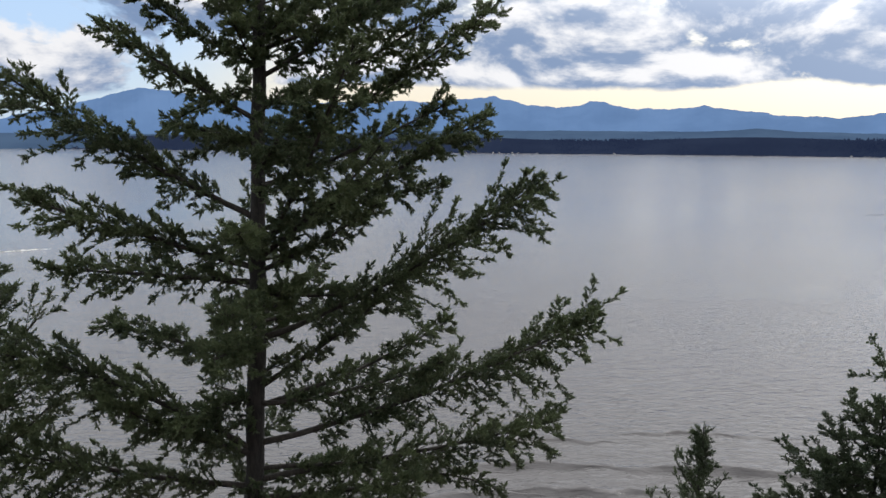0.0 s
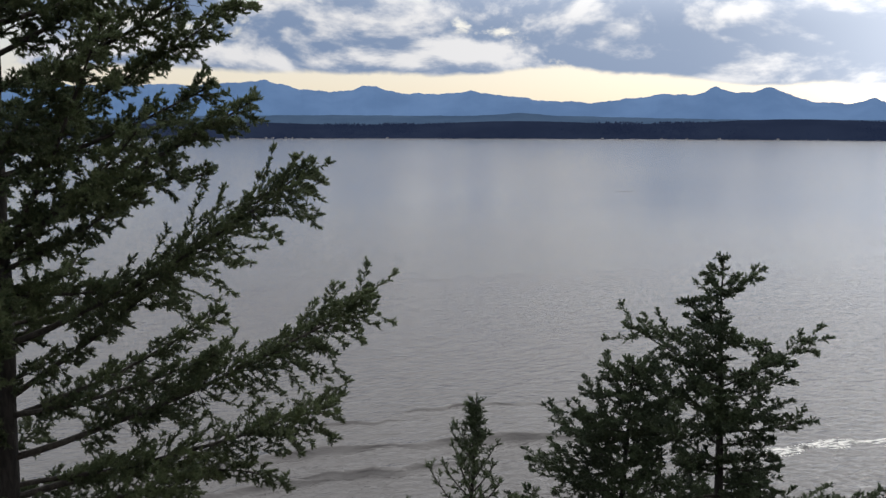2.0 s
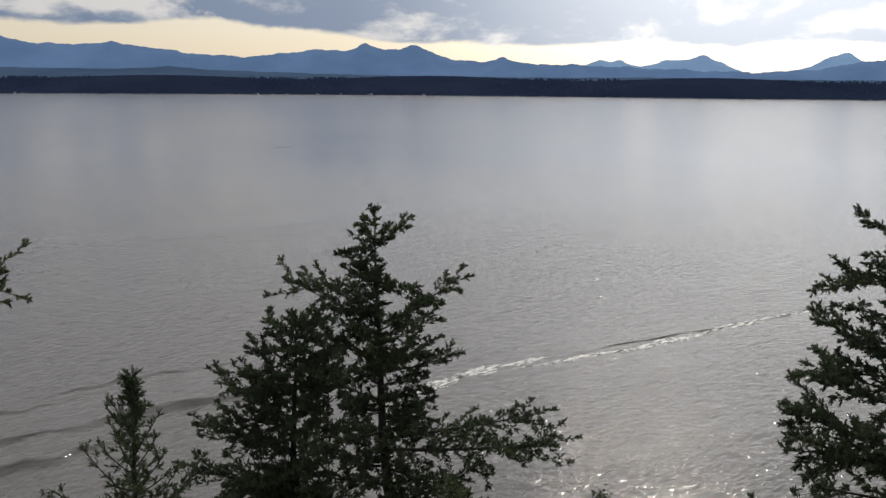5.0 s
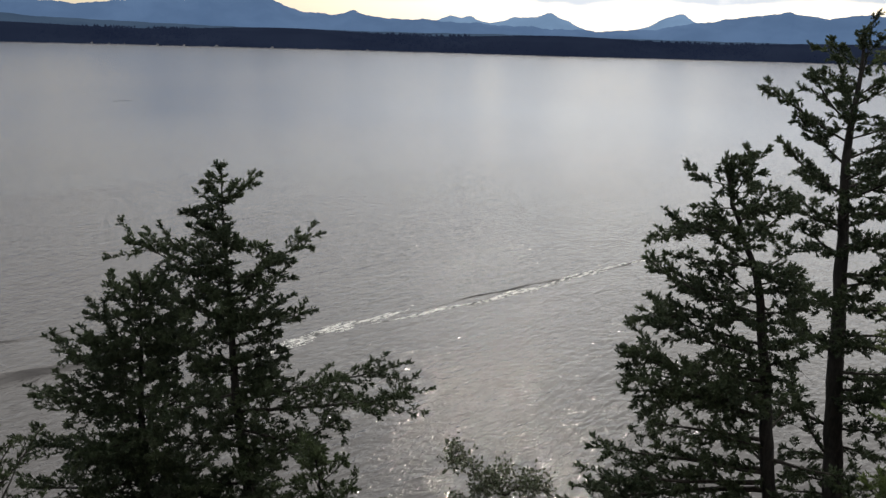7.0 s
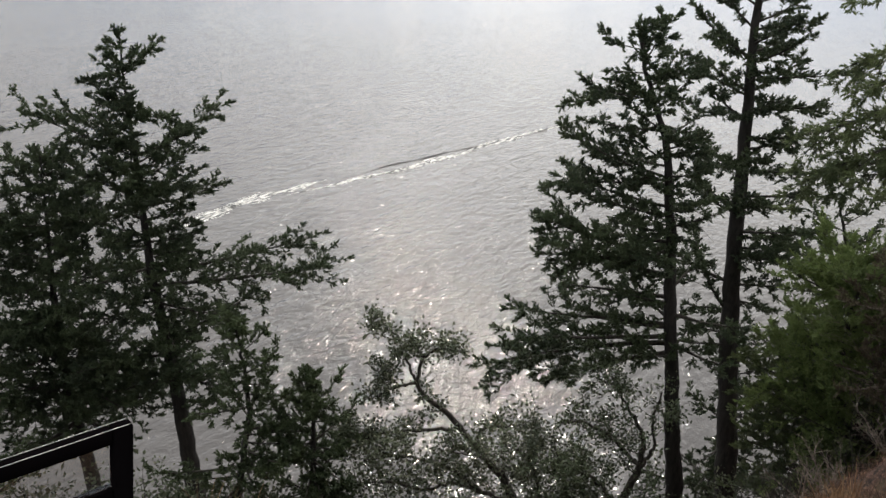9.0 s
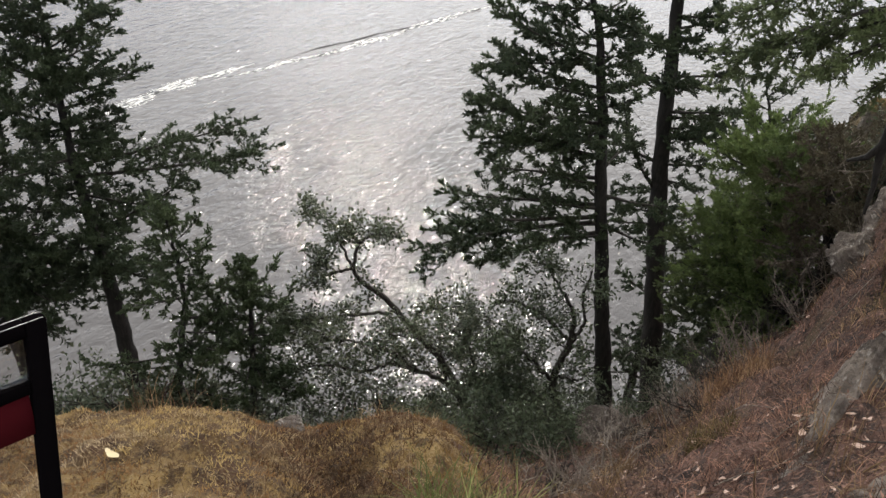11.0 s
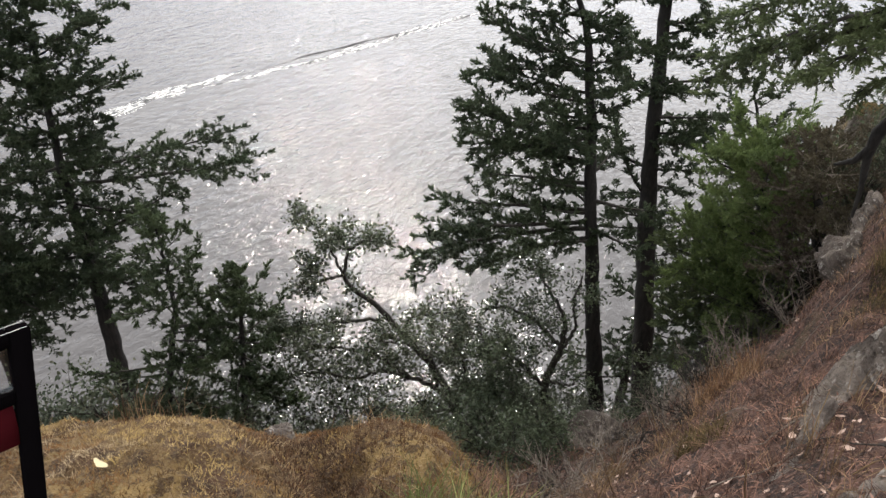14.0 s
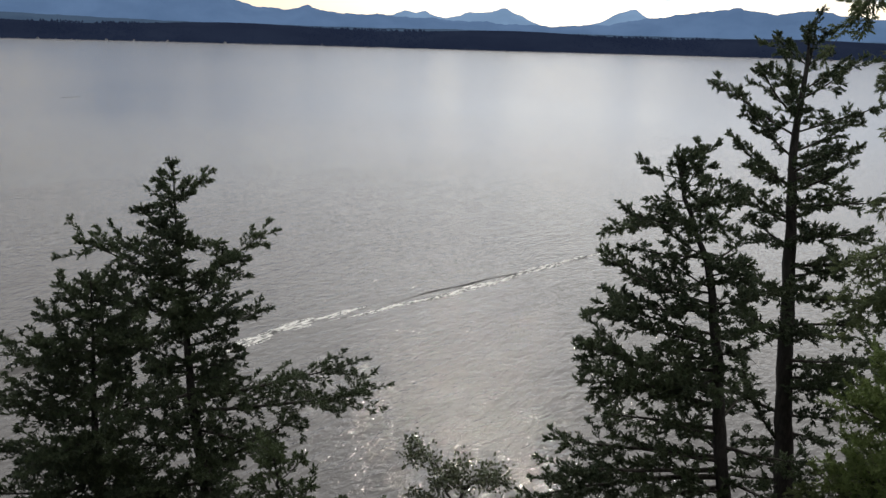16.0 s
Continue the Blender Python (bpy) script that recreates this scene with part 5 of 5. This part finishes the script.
rock_rib("long pale lichen-covered rock ledge running down the slope", [(92.2, 4.05), (90.65, 3.71), (89.4, 3.3), (88.3, 2.96), (86.7, 2.6)], [0.05, 0.16, 0.12, 0.05, 0.03], 0.11, 5)
rock_rib("low lichen-covered rock rib in the litter", [(97.0, 2.9), (95.0, 2.66), (92.2, 2.41), (90.4, 2.28)], [0.03, 0.055, 0.045, 0.02], 0.03, 6)
rock("mossy brown rock half sunk in litter", (2.65, -0.24, -1.86), (0.34, 0.08, 0.07), (0, 5, 25), 7, M_MOSSROCK, crag=0.4)
rock("rounded bare knoll topped with dry moss", (11.02, 0.62, -3.95), (0.40, 0.40, 0.95), (0, 0, 20), 8, M_MOSSROCK, crag=0.06)
rock("grey rock peeping through the moss", (compass(48.3) * 2.66)[:2], (0.07, 0.06, 0.03), (0, 0, 30), 9)
rock("grey rock below the firs", (compass(74) * 8.0)[:2], (0.35, 0.3, 0.25), (0, 0, 70), 10)
rock("mossy rock among dry grass", (8.2, -0.35, -2.95), (0.4, 0.3, 0.25), (0, 0, 40), 12, M_MOSSROCK)

# ------------------------------------------------------------------ grass, litter, twigs


def blades(name, label, mat, seed, count, where, length, width, lean, clump=0, curl=0.35):
    """Grass: slim bent blades, each of three triangles."""
    rng = np.random.default_rng(seed)
    az, r = where(rng, count)
    x, y = np.sin(np.radians(az)) * r, np.cos(np.radians(az)) * r
    if clump:
        c = rng.integers(0, clump, count)
        x = x[c] + rng.normal(0, 0.03, count)
        y = y[c] + rng.normal(0, 0.03, count)
    z = ground_z(x, y) - 0.004
    root = np.stack([x, y, z], -1)
    a = rng.uniform(0, 2 * np.pi, count)
    ln = length * rng.uniform(0.45, 1.25, count)
    tilt = np.radians(np.clip(rng.normal(lean, 18, count), 2, 88))
    h = np.stack([np.cos(a), np.sin(a), 0 * a], -1)
    d0 = h * np.sin(tilt)[:, None] + np.array([0, 0, 1.0]) * np.cos(tilt)[:, None]
    t2 = tilt + curl
    d1 = h * np.sin(t2)[:, None] + np.array([0, 0, 1.0]) * np.cos(t2)[:, None]
    side = np.stack([-np.sin(a), np.cos(a), 0 * a], -1) * (width / 2)
    mid = root + d0 * (ln * 0.55)[:, None]
    tip = mid + d1 * (ln * 0.45)[:, None]
    v = np.stack([root - side, root + side, mid + side * 0.8, mid - side * 0.8, tip], 1).reshape(-1, 3)
    k = np.arange(count)[:, None] * 5
    f4, f3 = k + np.array([0, 1, 2, 3]), k + np.array([3, 2, 4])
    thing(name, v, [f4, f3], mat, smooth=False, label=label, category="grass", kind="stuff")


def sector(a0, a1, r0, r1):
    return lambda rng, n: (rng.uniform(a0, a1, n), np.sqrt(rng.uniform(r0 ** 2, r1 ** 2, n)))


blades("moss_tufts", "short dry golden moss on the mound", M_MOSSBLADE, 101, 36000, sector(16, 54, 1.2, 2.9), 0.018, 0.0026, 40)
blades("moss_tufts", "olive brown moss on the rounded hump", M_HUMPMOSS, 112, 14000, sector(52, 69, 1.2, 2.9), 0.020, 0.0026, 36)
def hollow(rng, n):
    t = rng.uniform(0, 1, n)
    return 49.5 + 4.5 * t + rng.normal(0, 2.6, n), 2.6 - 1.0 * t + rng.normal(0, 0.03, n)


blades("moss_tufts", "dark brown dead moss in the hollow between the humps", M_DARKMOSS, 111, 8000, hollow, 0.028, 0.003, 50)
blades("dry_grass", "dry straw lying over the mound", M_STRAW, 102, 5000, sector(16, 69, 1.2, 2.5), 0.09, 0.0014, 74)
blades("dry_grass", "dry rusty grass over the slope", M_STRAWRED, 103, 17000, sector(64, 106, 1.2, 5.0), 0.085, 0.0030, 62, clump=900)
blades("dry_grass", "dry rusty grass over the upper slope", M_STRAWRED, 104, 15000, sector(76, 106, 4.5, 9.5), 0.11, 0.0042, 56, clump=800)
blades("leaf_litter", "brown leaf scraps and needles littering the slope", M_LITTER, 109, 18000, sector(64, 106, 1.3, 7.5), 0.024, 0.009, 78)
blades("dry_straw", "thin pale straw matted over the slope", M_STRAWRED, 113, 12000, sector(66, 106, 1.4, 6.5), 0.11, 0.0022, 80)
blades("dry_grass", "clumps of tall straw on the slope", M_STRAW, 105, 3200, sector(66, 104, 1.5, 8.5), 0.19, 0.0024, 34, clump=130)
blades("grass_clump", "golden dry grass clump at the slope's edge", M_GOLD, 106, 800, sector(81.0, 84.6, 4.9, 5.5), 0.27, 0.0036, 26)
blades("grass_clump", "olive brown grass below the boulders", M_OLIVE, 116, 1500, sector(89.5, 93.5, 5.0, 5.9), 0.16, 0.0034, 34)
blades("grass_clump", "olive moss and grass among the litter", M_OLIVE, 117, 700, sector(80.0, 83.0, 3.2, 3.6), 0.08, 0.0030, 36)
blades("moss_tufts", "dark olive moss over a sunken rock", M_HUMPMOSS, 118, 3500, sector(93.5, 98.0, 2.45, 2.75), 0.022, 0.0028, 40)
blades("grass_clump", "fresh green grass clump below the mound", M_GREENGRASS, 107, 230, sector(58.5, 67, 1.58, 1.78), 0.18, 0.0028, 20)
blades("grass_clump", "straw tuft on the mound's brink", M_STRAWRED, 108, 70, sector(36.5, 41, 2.5, 2.75), 0.17, 0.0022, 18)


def brush(label, at, size, seed, mat=M_DEADTWIG, level=2):
    """A dry leafless shrub."""
    rng = np.random.default_rng(seed)
    wood, ends = [], []
    for k in range(9):
        grow(rng, rng.normal(0, size * 0.12, 3) * (1, 1, 0), rng.normal(0, 0.7, 3) * (1, 1, 0) + (0, 0, 0.9), size * rng.uniform(0.3, 0.55), 0.0062, level, wood, ends, -0.1, 4)
    ob = thing("dry_brush", *joined(wood), mat, label=label, category="shrub", kind="stuff")
    ob.location = (at[0], at[1], float(ground_z(at[0], at[1])) - 0.02)


br = random.Random(9)
for az, r, k in ((69, 3.0, 0.35), (72, 3.4, 0.4), (75, 3.8, 0.4), (71, 4.4, 0.45), (76, 5.2, 0.5), (79, 5.6, 0.55), (80.5, 6.2, 0.6), (82.5, 6.4, 0.55), (84, 6.6, 0.5), (78, 4.6, 0.35), (86, 7.0, 0.5), (88, 7.4, 0.5), (81, 4.8, 0.35), (80, 5.4, 0.5), (82, 5.9, 0.5), (83.5, 6.1, 0.5), (77, 5.8, 0.5), (74, 4.6, 0.4), (70, 3.6, 0.35), (86.4, 8.2, 1.9), (87.2, 8.5, 1.8), (88.0, 8.3, 1.6), (86.8, 7.8, 1.5), (88.7, 8.4, 1.2), (79.5, 6.6, 0.7), (80.8, 7.0, 0.75), (81.8, 6.8, 0.7), (82.8, 7.2, 0.7), (78.4, 6.2, 0.6), (83.8, 7.3, 0.6)):
    p = compass(az) * r
    brush("tangle of dry leafless twigs on the slope", p, k, int(az * 10), M_DEADTWIG if br.random() < 0.5 else M_TWIG)


def ground_normal(x, y):
    e = 0.03
    dx = float(ground_z(x + e, y) - ground_z(x - e, y)) / (2 * e)
    dy = float(ground_z(x, y + e) - ground_z(x, y - e)) / (2 * e)
    return Vector((-dx, -dy, 1)).normalized()


def fallen_leaf(x, y, length, seed, mat, label, proud=0.012):
    rr = random.Random(seed)
    n = 7
    v, w = [], length * rr.uniform(0.30, 0.60)
    bend = rr.uniform(0.2, 1.1)
    for i in range(n):
        t = i / (n - 1)
        half = w / 2 * math.sin(math.pi * min(1, t * 0.93 + 0.05)) ** 0.8
        zz = bend * length * (t - 0.5) ** 2
        for sx in (-1, 0, 1):
            v.append((half * sx, (t - 0.5) * length, zz + abs(sx) * half * rr.uniform(0.1, 0.9)))
    f = [(i * 3 + k, i * 3 + k + 1, i * 3 + k + 4, i * 3 + k + 3) for i in range(n - 1) for k in (0, 1)]
    ob = thing("fallen_leaf", v, np.array(f), mat, label=label, category="leaf", group="fallen leaves")
    q = ground_normal(x, y).to_track_quat("Z", "Y").to_matrix().to_4x4()
    ob.matrix_basis = Matrix.Translation((x, y, float(ground_z(x, y)) + proud)) @ q @ pose(0, 0, 0, rr.uniform(-14, 14), rr.uniform(-14, 14), rr.uniform(0, 360))


fallen_leaf(1.128, 1.581, 0.066, 3, M_PALELEAF, "pale yellow fallen leaf lying on dry moss", 0.012)
lr = random.Random(77)
for k in range(280):
    az, r = lr.uniform(68, 103), lr.uniform(1.6, 8.5) ** 1.0
    if lr.random() < 0.35:
        r = lr.uniform(1.6, 3.6)
    p = compass(az) * r
    fallen_leaf(p[0], p[1], lr.uniform(0.024, 0.058) * min(1.0, 0.45 + 0.2 * r), 500 + k, M_DEADLEAF, "dry curled fallen leaf on needle litter", 0.02)

for k in range(18):
    az, r = lr.uniform(69, 102), lr.uniform(1.8, 6.5)
    p = compass(az) * r
    a, ln = lr.uniform(0, 6.28), lr.uniform(0.15, 0.5)
    pts = []
    for i in range(6):
        x, y = p[0] + math.cos(a) * ln * (i / 5 - 0.5), p[1] + math.sin(a) * ln * (i / 5 - 0.5) + 0.02 * math.sin(i * 1.3 + k)
        pts.append((x, y, float(ground_z(x, y)) + 0.012 + 0.01 * math.sin(i)))
    v, f = tube(np.array(pts), np.linspace(0.0038, 0.002, 6), 5)
    thing("stick", v, f, M_DEADTWIG if k % 2 else M_TWIG, label="thin dead stick lying on the slope", category="stick", group="sticks on the slope")

# single pale stalks standing in the litter
for k, (az, r, ln) in enumerate(((92.6, 4.5, 0.34), (81.5, 4.6, 0.30), (83.2, 5.3, 0.26), (76.0, 3.0, 0.30), (80.5, 2.6, 0.28), (88.0, 2.7, 0.30), (74.0, 2.6, 0.26), (85.0, 2.4, 0.24), (90.6, 2.5, 0.22), (79.0, 3.6, 0.30))):
    p = compass(az) * r
    lean = Vector((lr.uniform(-0.5, 0.5), lr.uniform(-0.5, 0.5), 1)).normalized()
    foot = Vector((p[0], p[1], float(ground_z(p[0], p[1])) - 0.01))
    pts = [foot + lean * ln * i / 5 + Vector((0, 0, -0.03 * (i / 5) ** 3)) + Vector((lr.uniform(-1, 1), lr.uniform(-1, 1), 0)) * 0.004 for i in range(6)]
    v, f = tube(np.array(pts), np.linspace(0.0032, 0.0012, 6), 5)
    thing("stalk", v, f, M_STRAW, label="dry pale stalk standing in the litter", category="stalk", group="dry stalks on the slope")

# ------------------------------------------------------------------ the framed board on the mound


def bar(a, b, w, d, out):
    """A squared bar from a to b."""
    a, b = Vector(a), Vector(b)
    z = (b - a).normalized()
    x = Vector(out).cross(z).normalized()
    y = z.cross(x)
    m = Matrix((x, y, z)).transposed().to_4x4()
    bm = bmesh.new()
    bmesh.ops.create_cube(bm, size=1, matrix=Matrix.Translation((a + b) / 2) @ m @ Matrix.Diagonal((w, d, (b - a).length, 1)))
    bmesh.ops.bevel(bm, geom=bm.edges[:], offset=min(w, d) * 0.12, segments=1, affect="EDGES")
    return bm_arrays(bm)


def build_board():
    far, near = np.array((0.5353, 0.7235)), np.array((0.4523, 0.7448))
    top = EYE - 0.434
    d2 = (near - far) / np.linalg.norm(near - far)
    length = 0.42
    foot = min(float(ground_z(*far)), float(ground_z(*(far + d2 * length)))) + 0.02
    ob = empty("framed_board", (far[0], far[1], foot), "low black-framed board with a clear window over red and pale panels", "board")
    at = lambda s, z: (d2[0] * (s + 0.1 * (top - z)), d2[1] * (s + 0.1 * (top - z)), z - foot)
    out = (-d2[1], d2[0], 0)
    rail = 0.0145
    thing("post", *bar(at(0, foot), at(0, top), 0.0175, 0.012, out), M_BLACK, ob)
    thing("post", *bar(at(length, foot), at(length, top), 0.0175, 0.012, out), M_BLACK, ob)
    thing("top_rail", *bar(at(0.009, top - rail / 2), at(length - 0.009, top - rail / 2), rail, 0.012, out), M_BLACK, ob)
    thing("middle_rail", *bar(at(0.009, top - 0.067), at(length - 0.009, top - 0.067), 0.0125, 0.011, out), M_BLACK, ob)
    thing("edge_strip", *bar(at(0.009, top - 0.0605), at(length - 0.009, top - 0.0605), 0.0005, 0.0112, out), M_BLACK, ob)
    # highlights along the top rail's edges, built as thin bright strips
    for k in (-0.005, 0.005):
        o = np.array(out) * k
        thing("edge_strip", *bar(np.array(at(-0.006, top + 0.0006)) + o, np.array(at(length, top + 0.0006)) + o, 0.0005, 0.0005, out), M_EDGE_HIGHLIGHT, ob, label="thin bright strip drawn as an edge highlight")
    pane = thing("pane", *bar(at(0.009, top - 0.0375), at(length - 0.009, top - 0.0375), 0.045, 0.0015, out), M_GLASS, ob, label="clear pane")
    pane.visible_shadow = False
    thing("red_panel", *bar(at(0.009, top - 0.0965), at(length - 0.009, top - 0.0965), 0.046, 0.004, out), M_RED, ob, label="dark red panel")
    thing("grey_panel", *bar(at(0.009, (top - 0.12 + foot) / 2), at(length - 0.009, (top - 0.12 + foot) / 2), top - 0.12 - foot, 0.004, out), M_GREY, ob, label="pale grey panel")


build_board()
